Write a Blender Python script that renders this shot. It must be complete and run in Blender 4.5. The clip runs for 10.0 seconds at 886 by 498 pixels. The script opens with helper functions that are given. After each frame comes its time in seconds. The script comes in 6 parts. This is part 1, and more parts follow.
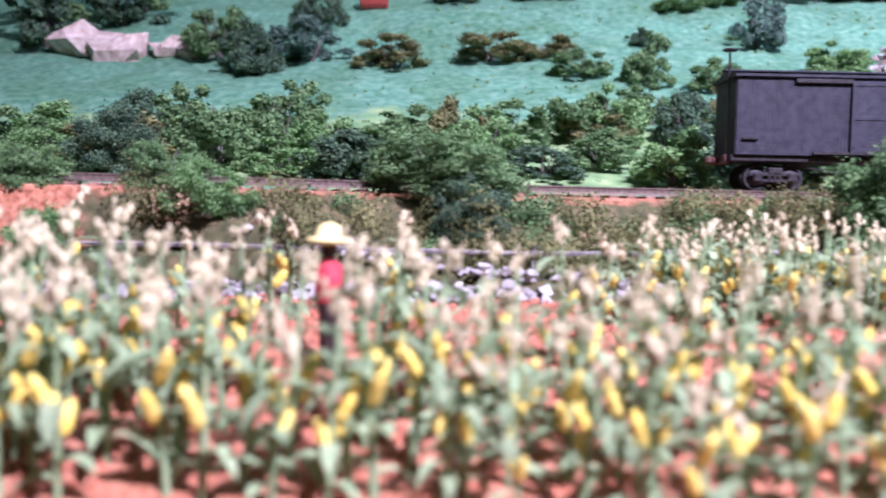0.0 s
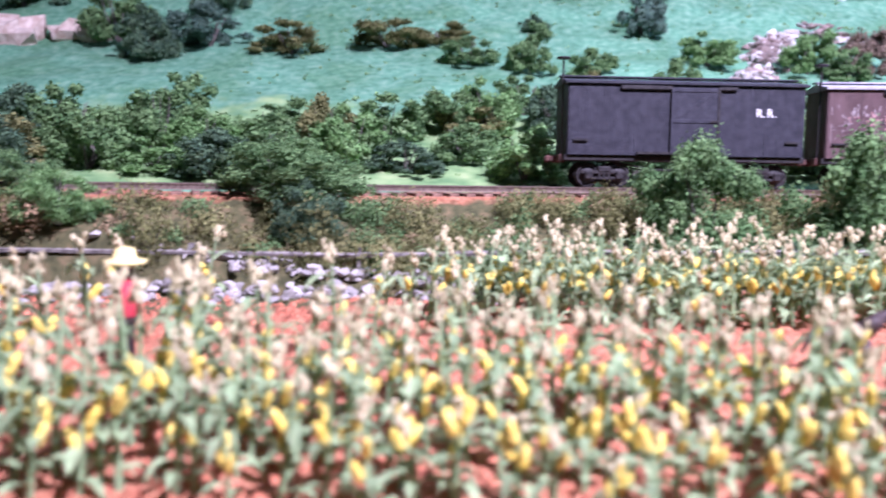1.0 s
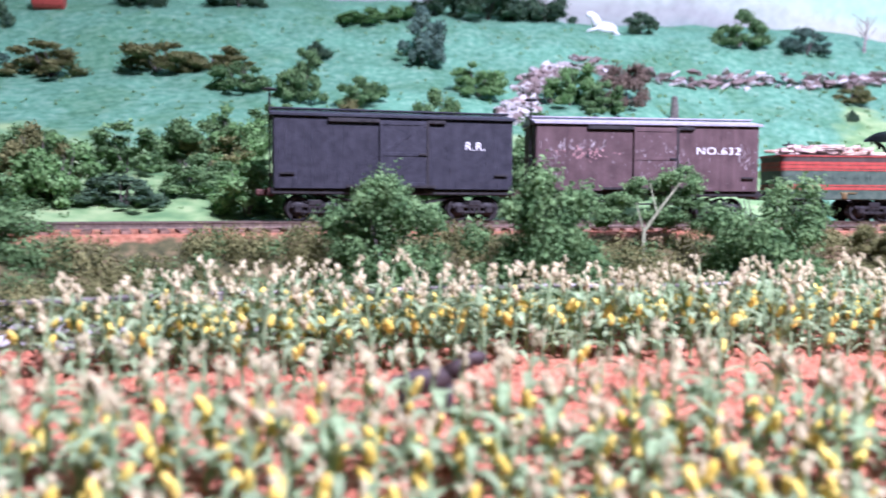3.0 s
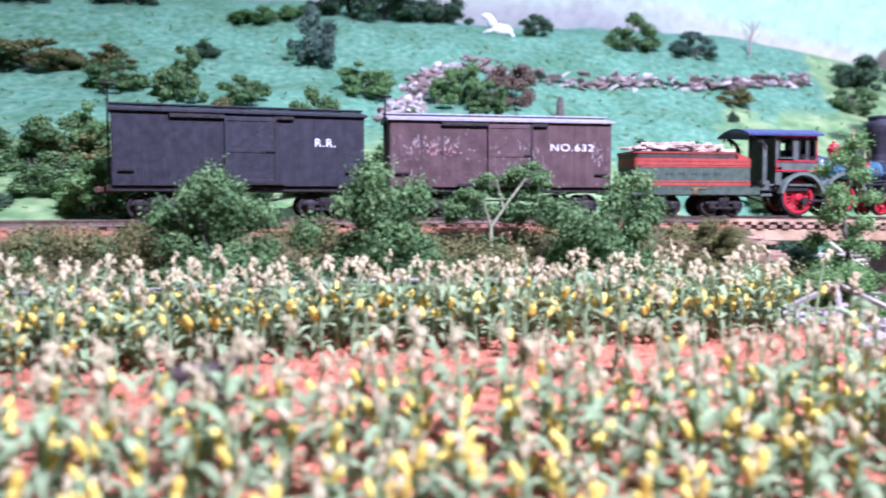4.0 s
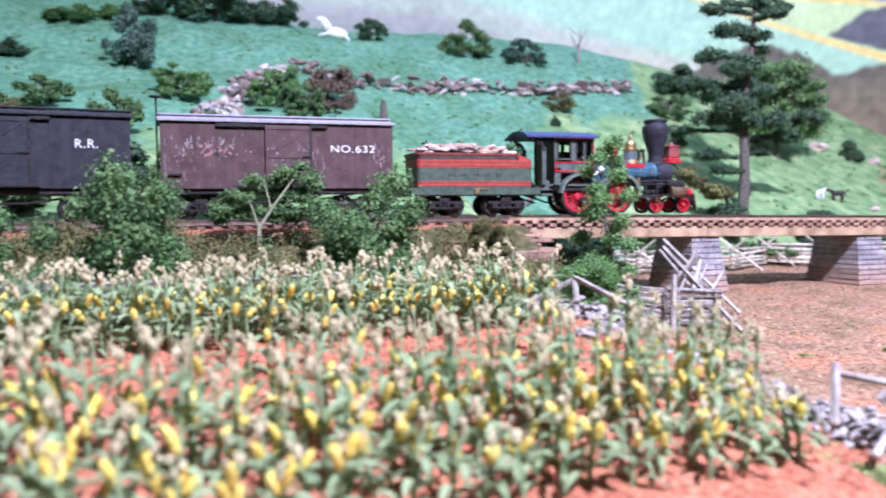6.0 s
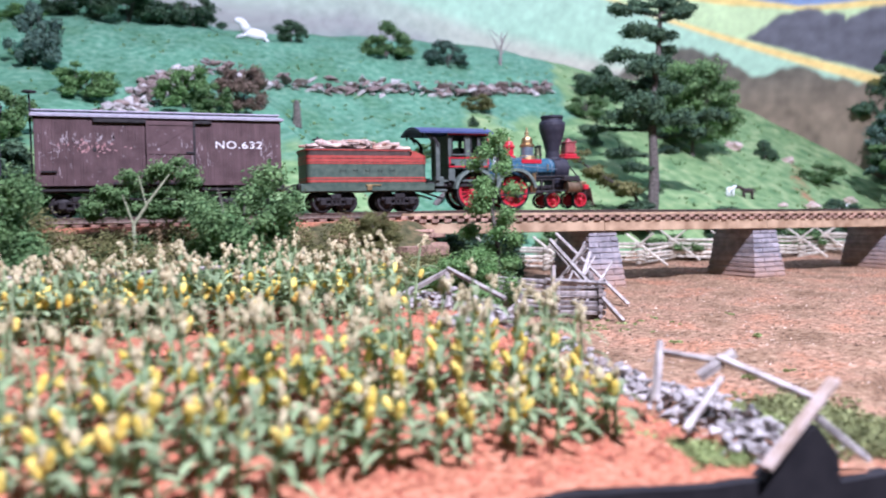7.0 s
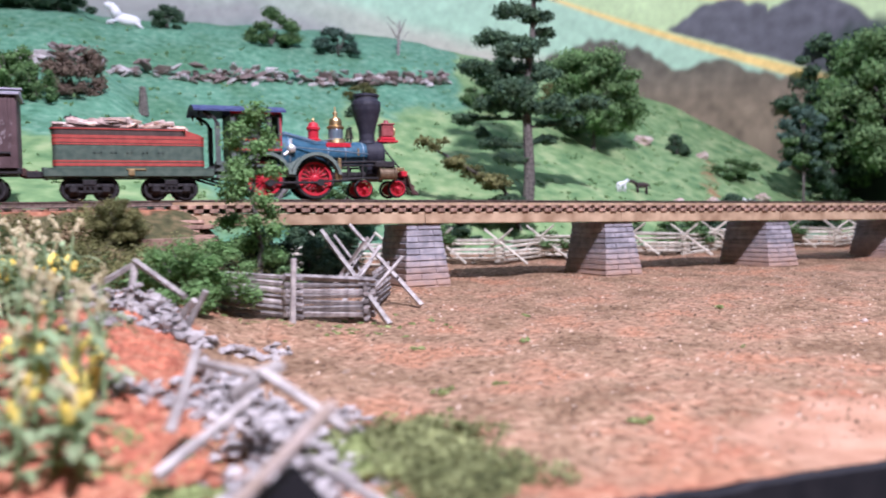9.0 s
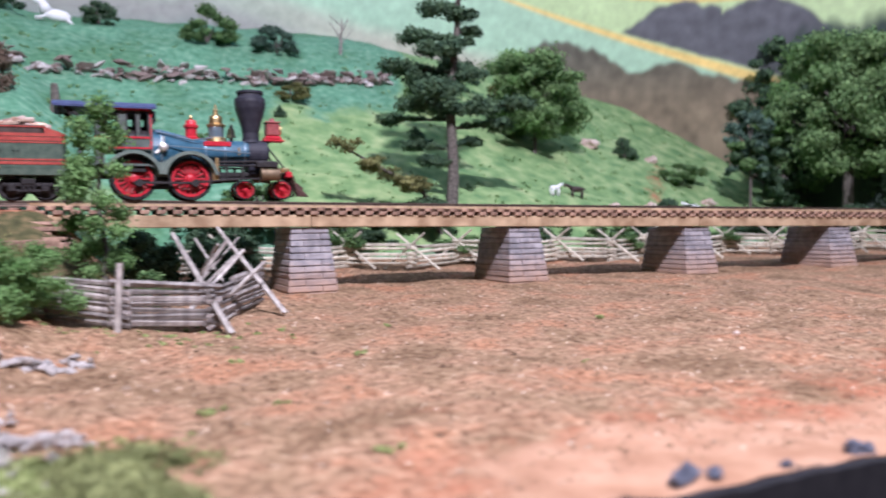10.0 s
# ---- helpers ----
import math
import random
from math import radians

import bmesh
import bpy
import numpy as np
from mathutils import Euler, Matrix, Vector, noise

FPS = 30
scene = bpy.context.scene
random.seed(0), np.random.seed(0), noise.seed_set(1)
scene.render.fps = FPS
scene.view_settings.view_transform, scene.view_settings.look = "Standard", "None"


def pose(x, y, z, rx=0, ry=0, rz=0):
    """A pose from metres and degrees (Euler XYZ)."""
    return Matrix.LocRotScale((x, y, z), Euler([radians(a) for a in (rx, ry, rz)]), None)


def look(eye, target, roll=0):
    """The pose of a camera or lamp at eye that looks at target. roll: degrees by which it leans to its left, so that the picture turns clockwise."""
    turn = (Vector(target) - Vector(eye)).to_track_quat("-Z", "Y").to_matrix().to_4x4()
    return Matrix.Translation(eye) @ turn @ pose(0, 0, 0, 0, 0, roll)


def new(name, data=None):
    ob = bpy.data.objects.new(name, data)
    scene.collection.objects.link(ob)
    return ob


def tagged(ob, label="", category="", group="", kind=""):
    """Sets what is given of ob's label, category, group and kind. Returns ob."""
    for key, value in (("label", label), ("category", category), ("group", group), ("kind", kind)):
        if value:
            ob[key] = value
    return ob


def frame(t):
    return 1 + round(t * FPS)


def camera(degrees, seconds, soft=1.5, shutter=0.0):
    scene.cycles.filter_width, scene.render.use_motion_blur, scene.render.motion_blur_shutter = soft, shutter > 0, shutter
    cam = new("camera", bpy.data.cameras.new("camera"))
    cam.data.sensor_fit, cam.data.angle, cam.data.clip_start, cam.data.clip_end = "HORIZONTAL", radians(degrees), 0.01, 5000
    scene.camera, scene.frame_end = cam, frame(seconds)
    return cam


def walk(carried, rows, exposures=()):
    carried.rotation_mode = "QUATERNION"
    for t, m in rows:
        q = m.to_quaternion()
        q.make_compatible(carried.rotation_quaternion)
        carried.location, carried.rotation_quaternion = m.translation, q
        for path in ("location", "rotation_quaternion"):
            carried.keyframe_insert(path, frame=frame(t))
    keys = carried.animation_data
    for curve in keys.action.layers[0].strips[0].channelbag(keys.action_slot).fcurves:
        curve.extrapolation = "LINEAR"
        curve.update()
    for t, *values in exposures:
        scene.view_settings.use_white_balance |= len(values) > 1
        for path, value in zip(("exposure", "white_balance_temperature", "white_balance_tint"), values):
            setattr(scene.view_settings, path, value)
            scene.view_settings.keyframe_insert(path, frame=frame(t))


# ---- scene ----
cam = camera(57.0, 10.0, soft=1.9, shutter=0.5)
PATH = [
    (0, (0.02034, -0.04319, 0.04812), (-0.04202, 0.45227, 0.02292), 1.19),
    (0.5, (0.03981, -0.06069, 0.05767), (-0.00699, 0.43556, 0.01834), 0.93),
    (1, (0.06793, -0.06946, 0.06462), (0.04034, 0.42775, 0.01959), 0.78),
    (1.5, (0.08268, -0.07081, 0.07027), (0.07401, 0.42720, 0.02660), 0.67),
    (2, (0.10646, -0.06843, 0.07552), (0.11950, 0.42992, 0.03702), 0.59),
    (2.5, (0.12375, -0.05943, 0.07497), (0.16121, 0.43802, 0.04124), 0.44),
    (3.8, (0.18261, -0.06337, 0.06661), (0.26994, 0.42810, 0.03786), 0.04),
    (4, (0.18953, -0.06467, 0.06793), (0.28573, 0.42515, 0.03928), -0.05),
    (4.5, (0.20431, -0.06903, 0.06659), (0.31786, 0.41706, 0.03774), -0.08),
    (5, (0.22356, -0.07297, 0.06482), (0.35506, 0.40854, 0.03548), -0.24),
    (5.5, (0.23713, -0.07480, 0.06441), (0.38307, 0.40257, 0.03592), -0.54),
    (5.7, (0.24062, -0.07815, 0.06537), (0.39297, 0.39730, 0.03824), -0.52),
    (6.8, (0.27400, -0.09167, 0.05967), (0.46016, 0.37179, 0.03608), -1.13),
    (7, (0.28198, -0.09395, 0.05776), (0.47133, 0.36828, 0.03577), -1.22),
    (7.5, (0.30702, -0.09168, 0.05837), (0.49720, 0.37050, 0.04325), -1.36),
    (8, (0.33922, -0.08669, 0.06363), (0.52866, 0.37590, 0.05266), -1.60),
    (8.5, (0.37440, -0.08964, 0.05682), (0.57132, 0.36970, 0.04172), -1.57),
    (9, (0.40868, -0.08034, 0.04585), (0.60670, 0.37841, 0.02735), -1.31),
    (9.5, (0.43550, -0.07845, 0.04631), (0.63313, 0.38055, 0.03004), -1.11),
    (10, (0.47424, -0.08435, 0.04456), (0.67645, 0.37265, 0.02832), -0.91),
]
walk(cam, [(t, look(eye, target, roll)) for t, eye, target, roll in PATH],
     [(0, 0.62, 5350, 41), (1.5, 0.52, 5350, 38), (2.5, 0.43, 5300, 33), (4.5, 0.27, 5150, 34), (7.0, -0.07, 5380, 25), (8.0, -0.20, 5520, 29), (9.0, -0.32, 5620, 25), (10, -0.38, 5740, 21)])
cam.data.dof.use_dof = True
cam.data.dof.focus_distance = 0.44
cam.data.dof.aperture_fstop = 12.5

# One layout unit in metres; all plan numbers below are in layout units.
S = 0.0625
rnd = random.Random(7)


# ---- light ----
world = bpy.data.worlds.new("room_light")
scene.world = world
world.use_nodes = True
world.node_tree.nodes["Background"].inputs[0].default_value = (0.72, 0.84, 1.0, 1)
world.node_tree.nodes["Background"].inputs[1].default_value = 0.08


def area_lamp(name, eye, target, size, power, colour):
    data = bpy.data.lights.new(name, "AREA")
    data.shape, data.size, data.size_y = "RECTANGLE", size[0], size[1]
    data.energy, data.color = power, colour
    ob = new(name, data)
    ob.matrix_world = look(eye, target)
    return ob


area_lamp("layout_light", (0.50, -0.40, 0.94), (0.66, 0.30, 0.0), (0.06, 0.06), 36, (1.0, 0.945, 0.95))
# broad bluish fill, an unseen source added to lift the shadows
area_lamp("overhead_fill", (1.0, 0.2, 1.50), (0.9, 0.50, 0.0), (1.6, 0.5), 8.8, (0.78, 0.88, 1.0))


# ---- helpers of the scene ----
def at(x, y, z, rx=0, ry=0, rz=0):
    return pose(x * S, y * S, z * S, rx, ry, rz)


def finish(name, bm, material, smooth=False):
    bmesh.ops.scale(bm, vec=(S, S, S), verts=bm.verts)
    me = bpy.data.meshes.new(name)
    if smooth:
        for f in bm.faces:
            f.smooth = True
    bm.to_mesh(me)
    bm.free()
    for m in material if isinstance(material, (list, tuple)) else [material]:
        me.materials.append(m)
    return me


def thing(name, m, label, category, group="", kind=""):
    ob = new(name)
    ob.empty_display_size = 0.002
    ob.matrix_world = m
    return tagged(ob, label, category, group, kind)


def part(name, bm, material, parent, label="", smooth=False, m=None):
    me = bm if isinstance(bm, bpy.types.Mesh) else finish(name, bm, material, smooth)
    ob = new(name, me)
    ob.parent = parent
    if m is not None:
        ob.matrix_basis = m
    return tagged(ob, label)


def solid(name, bm, material, label, category, m=None, group="", kind="", smooth=False):
    me = bm if isinstance(bm, bpy.types.Mesh) else finish(name, bm, material, smooth)
    ob = new(name, me)
    if m is not None:
        ob.matrix_world = m
    return tagged(ob, label, category, group, kind)


def box(bm, c, s, turn=(0, 0, 0), bevel=0.0, jitter=0.0):
    m = Matrix.LocRotScale(Vector(c), Euler([radians(a) for a in turn]), None)
    v = bmesh.ops.create_cube(bm, size=1.0, matrix=m @ Matrix.Diagonal((*s, 1)))["verts"]
    if bevel:
        edges = list({e for x in v for e in x.link_edges})
        v = bmesh.ops.bevel(bm, geom=edges, offset=bevel, segments=1, affect="EDGES", profile=0.5)["verts"]
    if jitter:
        for x in v:
            x.co += Vector((rnd.uniform(-jitter, jitter) for _ in range(3)))
    return v


def rod(bm, a, b, r0, r1=None, seg=8, caps=True):
    a, b = Vector(a), Vector(b)
    r1 = r0 if r1 is None else r1
    d = b - a
    m = Matrix.Translation((a + b) / 2) @ d.to_track_quat("Z", "Y").to_matrix().to_4x4()
    return bmesh.ops.create_cone(bm, cap_ends=caps, segments=seg, radius1=r0, radius2=r1, depth=d.length, matrix=m)["verts"]


def lathe(bm, profile, c=(0, 0, 0), seg=16, axis="z", caps=True):
    rings = []
    for r, h in profile:
        ring = []
        for k in range(seg):
            a = 2 * math.pi * k / seg
            p = (r * math.cos(a), r * math.sin(a), h)
            if axis == "x":
                p = (h, p[0], p[1])
            elif axis == "y":
                p = (p[0], h, p[1])
            ring.append(bm.verts.new(Vector(c) + Vector(p)))
        rings.append(ring)
    for a, b in zip(rings, rings[1:]):
        for k in range(seg):
            bm.faces.new((a[k], a[(k + 1) % seg], b[(k + 1) % seg], b[k]))
    if caps:
        bm.faces.new(rings[0][::-1])
        bm.faces.new(rings[-1])
    bmesh.ops.recalc_face_normals(bm, faces=bm.faces)


def prism(bm, outline, y0, y1):
    """An outline in x and z, given depth along y."""
    a = [bm.verts.new((x, y0, z)) for x, z in outline]
    b = [bm.verts.new((x, y1, z)) for x, z in outline]
    n = len(a)
    bm.faces.new(a)
    bm.faces.new(b[::-1])
    for k in range(n):
        bm.faces.new((a[k], b[k], b[(k + 1) % n], a[(k + 1) % n]))
    bmesh.ops.recalc_face_normals(bm, faces=bm.faces)


def lump(bm, c, s, rough=0.25, sub=2, seed=0):
    """A rounded uneven body."""
    v = bmesh.ops.create_icosphere(bm, subdivisions=sub, radius=1.0)["verts"]
    for x in v:
        k = 1 + rough * noise.noise(x.co * 1.7 + Vector((seed * 3.1, seed, 0)))
        x.co = Vector((x.co.x * s[0] * k + c[0], x.co.y * s[1] * k + c[1], x.co.z * s[2] * k + c[2]))
    return v


def leaf_card(bm, c, size, rng, up=None):
    """A small folded leaf: two faces that meet in a ridge."""
    q = Euler((rng.uniform(-1.1, 1.1), rng.uniform(-1.1, 1.1), rng.uniform(0, 6.28))).to_matrix()
    if up is not None:
        q = up.to_track_quat("Z", "Y").to_matrix() @ Euler((rng.uniform(-0.7, 0.7), rng.uniform(-0.7, 0.7), rng.uniform(0, 6.28))).to_matrix()
    w, h = size * rng.uniform(0.6, 1.0), size * rng.uniform(0.8, 1.3)
    pts = [(0, -h, 0), (w, 0.1 * h, -0.35 * w), (0.1 * w, h, 0), (-w, -0.1 * h, -0.35 * w)]
    a, b, d, e = [bm.verts.new(Vector(c) + q @ Vector(k)) for k in pts]
    bm.faces.new((a, b, d))
    bm.faces.new((a, d, e))


# ---- materials ----
def mat(name, base, other, scale=300, rough=0.8, bump=0.3, metal=0.0, spots=None, spot_scale=900, island=0.0, objrand=0.0, detail=6, spec=0.3, dust=None, trans=0.0):
    m = bpy.data.materials.new(name)
    m.use_nodes = True
    t = m.node_tree
    n, link = t.nodes, t.links.new
    b = n["Principled BSDF"]
    b.inputs["Roughness"].default_value = rough
    b.inputs["Metallic"].default_value = metal
    b.inputs["Specular IOR Level"].default_value = spec
    co = n.new("ShaderNodeTexCoord")
    tex = n.new("ShaderNodeTexNoise")
    tex.inputs["Scale"].default_value, tex.inputs["Detail"].default_value = scale, detail
    link(co.outputs["Object"], tex.inputs["Vector"])
    ramp = n.new("ShaderNodeValToRGB")
    ramp.color_ramp.elements[0].position, ramp.color_ramp.elements[1].position = 0.35, 0.65
    ramp.color_ramp.elements[0].color, ramp.color_ramp.elements[1].color = (*base, 1), (*other, 1)
    link(tex.outputs["Fac"], ramp.inputs[0])
    out = ramp.outputs[0]
    fine = n.new("ShaderNodeTexNoise")
    fine.inputs["Scale"].default_value, fine.inputs["Detail"].default_value = spot_scale, 4
    link(co.outputs["Object"], fine.inputs["Vector"])
    if spots:
        r2 = n.new("ShaderNodeValToRGB")
        r2.color_ramp.elements[0].position, r2.color_ramp.elements[1].position = spots[1], spots[1] + 0.06
        link(fine.outputs["Fac"], r2.inputs[0])
        mix = n.new("ShaderNodeMix")
        mix.data_type = "RGBA"
        link(r2.outputs[0], mix.inputs[0])
        link(out, mix.inputs[6])
        mix.inputs[7].default_value = (*spots[0], 1)
        out = mix.outputs[2]
    if island or objrand:
        src = n.new("ShaderNodeNewGeometry").outputs["Random Per Island"] if island else n.new("ShaderNodeObjectInfo").outputs["Random"]
        mr = n.new("ShaderNodeMapRange")
        k = island or objrand
        mr.inputs["To Min"].default_value, mr.inputs["To Max"].default_value = 1 - k, 1 + k
        link(src, mr.inputs[0])
        hsv = n.new("ShaderNodeHueSaturation")
        link(mr.outputs[0], hsv.inputs["Value"])
        link(out, hsv.inputs["Color"])
        out = hsv.outputs[0]
    if dust:
        sep = n.new("ShaderNodeSeparateXYZ")
        link(n.new("ShaderNodeNewGeometry").outputs["Position"], sep.inputs[0])
        add = n.new("ShaderNodeMath")
        add.operation = "MULTIPLY_ADD"
        link(tex.outputs["Fac"], add.inputs[0])
        add.inputs[1].default_value = -0.018
        link(sep.outputs["Z"], add.inputs[2])
        mr = n.new("ShaderNodeMapRange")
        mr.inputs["From Min"].default_value, mr.inputs["From Max"].default_value = dust[1], dust[2]
        mr.inputs["To Min"].default_value, mr.inputs["To Max"].default_value = 0.85, 0.0
        link(add.outputs[0], mr.inputs[0])
        mix = n.new("ShaderNodeMix")
        mix.data_type = "RGBA"
        link(mr.outputs[0], mix.inputs[0])
        link(out, mix.inputs[6])
        mix.inputs[7].default_value = (*dust[0], 1)
        out = mix.outputs[2]
    link(out, b.inputs["Base Color"])
    if trans:
        thin = n.new("ShaderNodeBsdfTranslucent")
        link(out, thin.inputs["Color"])
        both = n.new("ShaderNodeMixShader")
        both.inputs[0].default_value = trans
        link(b.outputs[0], both.inputs[1])
        link(thin.outputs[0], both.inputs[2])
        link(both.outputs[0], n["Material Output"].inputs["Surface"])
    if bump:
        bp = n.new("ShaderNodeBump")
        bp.inputs["Strength"].default_value, bp.inputs["Distance"].default_value = bump, 0.0006
        link(fine.outputs["Fac"], bp.inputs["Height"])
        link(bp.outputs[0], b.inputs["Normal"])
    return m


M_STALK = mat("corn_green", (0.235, 0.33, 0.165), (0.40, 0.50, 0.275), 250, 0.65, 0.2, island=0.25, trans=0.35, spec=0.15)
M_COB = mat("corn_yellow", (0.72, 0.52, 0.07), (0.82, 0.66, 0.17), 400, 0.5, 0.4, spot_scale=2500, objrand=0.12)
M_COBS = mat("corn_yellow_joined", (0.72, 0.52, 0.07), (0.82, 0.66, 0.17), 400, 0.5, 0.4, spot_scale=2500, island=0.12)
M_TASSEL = mat("tassel_cream", (0.48, 0.41, 0.225), (0.64, 0.56, 0.345), 500, 0.9, 0.8, spot_scale=2500)
M_LEAF = mat("foliage_green", (0.09, 0.175, 0.065), (0.215, 0.335, 0.135), 120, 0.85, 0.3, island=0.3, trans=0.35, spec=0.15)
M_LEAF2 = mat("foliage_bright", (0.12, 0.24, 0.07), (0.25, 0.40, 0.16), 120, 0.85, 0.3, island=0.3, trans=0.35, spec=0.15)
M_OLIVE = mat("foliage_olive", (0.12, 0.13, 0.048), (0.29, 0.28, 0.115), 60, 0.95, 0.3, island=0.22, trans=0.35, spec=0.15)
M_DARKLEAF = mat("foliage_dark", (0.06, 0.11, 0.07), (0.135, 0.215, 0.115), 120, 0.9, 0.3, island=0.3, trans=0.35, spec=0.15)
M_BLUELEAF = mat("foliage_bluish", (0.075, 0.135, 0.105), (0.15, 0.235, 0.17), 120, 0.9, 0.3, island=0.4, trans=0.35, spec=0.15)
M_TREE = mat("tree_green", (0.12, 0.215, 0.085), (0.28, 0.42, 0.175), 120, 0.85, 0.3, island=0.3, trans=0.35, spec=0.15)
M_REDLEAF = mat("foliage_russet", (0.17, 0.125, 0.095), (0.27, 0.205, 0.15), 120, 0.9, 0.3, island=0.4, trans=0.35, spec=0.15)
M_BARK = mat("bark", (0.08, 0.07, 0.06), (0.18, 0.16, 0.14), 500, 0.95, 0.7)
M_PALEBARK = mat("pale_bark", (0.26, 0.28, 0.17), (0.42, 0.43, 0.28), 500, 0.9, 0.4)
M_FARWOOD = mat("bleached_wood", (0.40, 0.36, 0.28), (0.62, 0.57, 0.46), 300, 0.9, 0.5, objrand=0.25)
M_GREYWOOD = mat("weathered_wood", (0.15, 0.13, 0.12), (0.35, 0.315, 0.29), 300, 0.9, 0.6, objrand=0.4)
M_POLE = mat("pale_weathered_wood", (0.28, 0.25, 0.23), (0.48, 0.44, 0.40), 300, 0.9, 0.6, objrand=0.25)
M_TIE = mat("tie_wood", (0.20, 0.12, 0.09), (0.42, 0.27, 0.19), 400, 0.9, 0.5, objrand=0.3)
M_BEDTIE = mat("dusty_tie_wood", (0.13, 0.075, 0.055), (0.27, 0.16, 0.115), 400, 0.9, 0.5, objrand=0.25)
M_DECK = mat("deck_timber", (0.29, 0.19, 0.11), (0.52, 0.375, 0.235), 90, 0.8, 0.5)
M_STONE = mat("field_stone", (0.29, 0.265, 0.25), (0.57, 0.525, 0.495), 260, 0.95, 0.6, objrand=0.35)
M_WALL = mat("hill_stone", (0.36, 0.33, 0.31), (0.60, 0.56, 0.53), 260, 0.95, 0.6, objrand=0.3)
M_WALL2 = mat("hill_stone_brown", (0.17, 0.125, 0.11), (0.32, 0.25, 0.22), 260, 0.95, 0.6, objrand=0.3)
M_PIER = mat("pier_stone", (0.21, 0.20, 0.215), (0.36, 0.335, 0.345), 200, 0.95, 0.7, objrand=0.18, dust=((0.40, 0.25, 0.17), -0.004, 0.016))
M_RAIL = mat("rail_metal", (0.16, 0.12, 0.10), (0.28, 0.22, 0.18), 600, 0.45, 0.1, metal=0.7)
M_BLACK = mat("fascia_black", (0.012, 0.011, 0.013), (0.02, 0.018, 0.02), 200, 0.75, 0.2)
M_IRON = mat("black_iron", (0.014, 0.012, 0.013), (0.034, 0.03, 0.03), 500, 0.6, 0.3)
M_BOXCAR = mat("boxcar_brown", (0.074, 0.043, 0.043), (0.112, 0.068, 0.068), 120, 0.7, 0.4, spots=((0.24, 0.19, 0.19), 0.69), spot_scale=420, island=0.10)
M_ROOFGREY = mat("roof_grey", (0.28, 0.26, 0.30), (0.40, 0.37, 0.42), 300, 0.6, 0.3)
M_BLACKCAR = mat("black_car_paint", (0.018, 0.018, 0.026), (0.035, 0.034, 0.045), 250, 0.6, 0.3)
M_TGREEN = mat("tender_green", (0.05, 0.078, 0.058), (0.085, 0.115, 0.085), 300, 0.55, 0.2)
M_RED = mat("engine_red", (0.42, 0.016, 0.030), (0.53, 0.032, 0.045), 300, 0.4, 0.1)
M_STRIPE = mat("stripe_orange_red", (0.30, 0.046, 0.036), (0.41, 0.075, 0.054), 300, 0.55, 0.1)
M_BLUE = mat("boiler_blue", (0.024, 0.080, 0.125), (0.05, 0.125, 0.185), 300, 0.35, 0.1)
M_ROOFBLUE = mat("cab_roof_blue", (0.035, 0.045, 0.11), (0.06, 0.075, 0.17), 300, 0.5, 0.1)
M_BRASS = mat("brass", (0.50, 0.35, 0.16), (0.64, 0.47, 0.25), 400, 0.42, 0.1, metal=1.0)
M_STACK = mat("stack_black", (0.018, 0.018, 0.028), (0.035, 0.034, 0.045), 300, 0.6, 0.2)
M_GREYPAINT = mat("cab_grey_green", (0.072, 0.088, 0.078), (0.112, 0.132, 0.118), 300, 0.6, 0.2)
M_LOGS = mat("firewood", (0.32, 0.16, 0.11), (0.66, 0.50, 0.38), 300, 0.9, 0.4, objrand=0.4)
M_WHITE = mat("lettering_white", (0.78, 0.76, 0.74), (0.85, 0.83, 0.81), 300, 0.6, 0.0)
M_DULL = mat("lettering_worn", (0.36, 0.18, 0.17), (0.42, 0.26, 0.25), 700, 0.7, 0.0)
M_GOLDLET = mat("lettering_dark", (0.045, 0.065, 0.05), (0.068, 0.09, 0.068), 300, 0.6, 0.0)
M_SHIRT = mat("figure_red", (0.45, 0.035, 0.05), (0.55, 0.06, 0.07), 500, 0.7, 0.1)
M_HAT = mat("straw_yellow", (0.75, 0.60, 0.22), (0.85, 0.70, 0.30), 500, 0.8, 0.2)
M_DOG = mat("dark_brown_paint", (0.035, 0.022, 0.022), (0.06, 0.04, 0.036), 500, 0.6, 0.2)
M_PLASTER = mat("white_paint", (0.80, 0.80, 0.80), (0.86, 0.86, 0.86), 300, 0.6, 0.1)
M_ROOMWALL = mat("room_paint", (0.30, 0.30, 0.31), (0.36, 0.36, 0.36), 3, 0.9, 0.05)


# ---- terrain ----
def smooth(a, b, x):
    k = min(1.0, max(0.0, (x - a) / (b - a)))
    return k * k * (3 - 2 * k)


def lerp(a, b, k):
    return a + (b - a) * k


def track_y(x):
    return 6.36 - 0.026 * max(0.0, 6.0 - x) ** 2


def rail_z(x):
    return 0.95 - 0.015 * max(0.0, x - 8.0)


def ramp(x, pts):
    for (x0, y0), (x1, y1) in zip(pts, pts[1:]):
        if x <= x1:
            return lerp(y0, y1, max(0.0, (x - x0) / (x1 - x0)))
    return pts[-1][1]


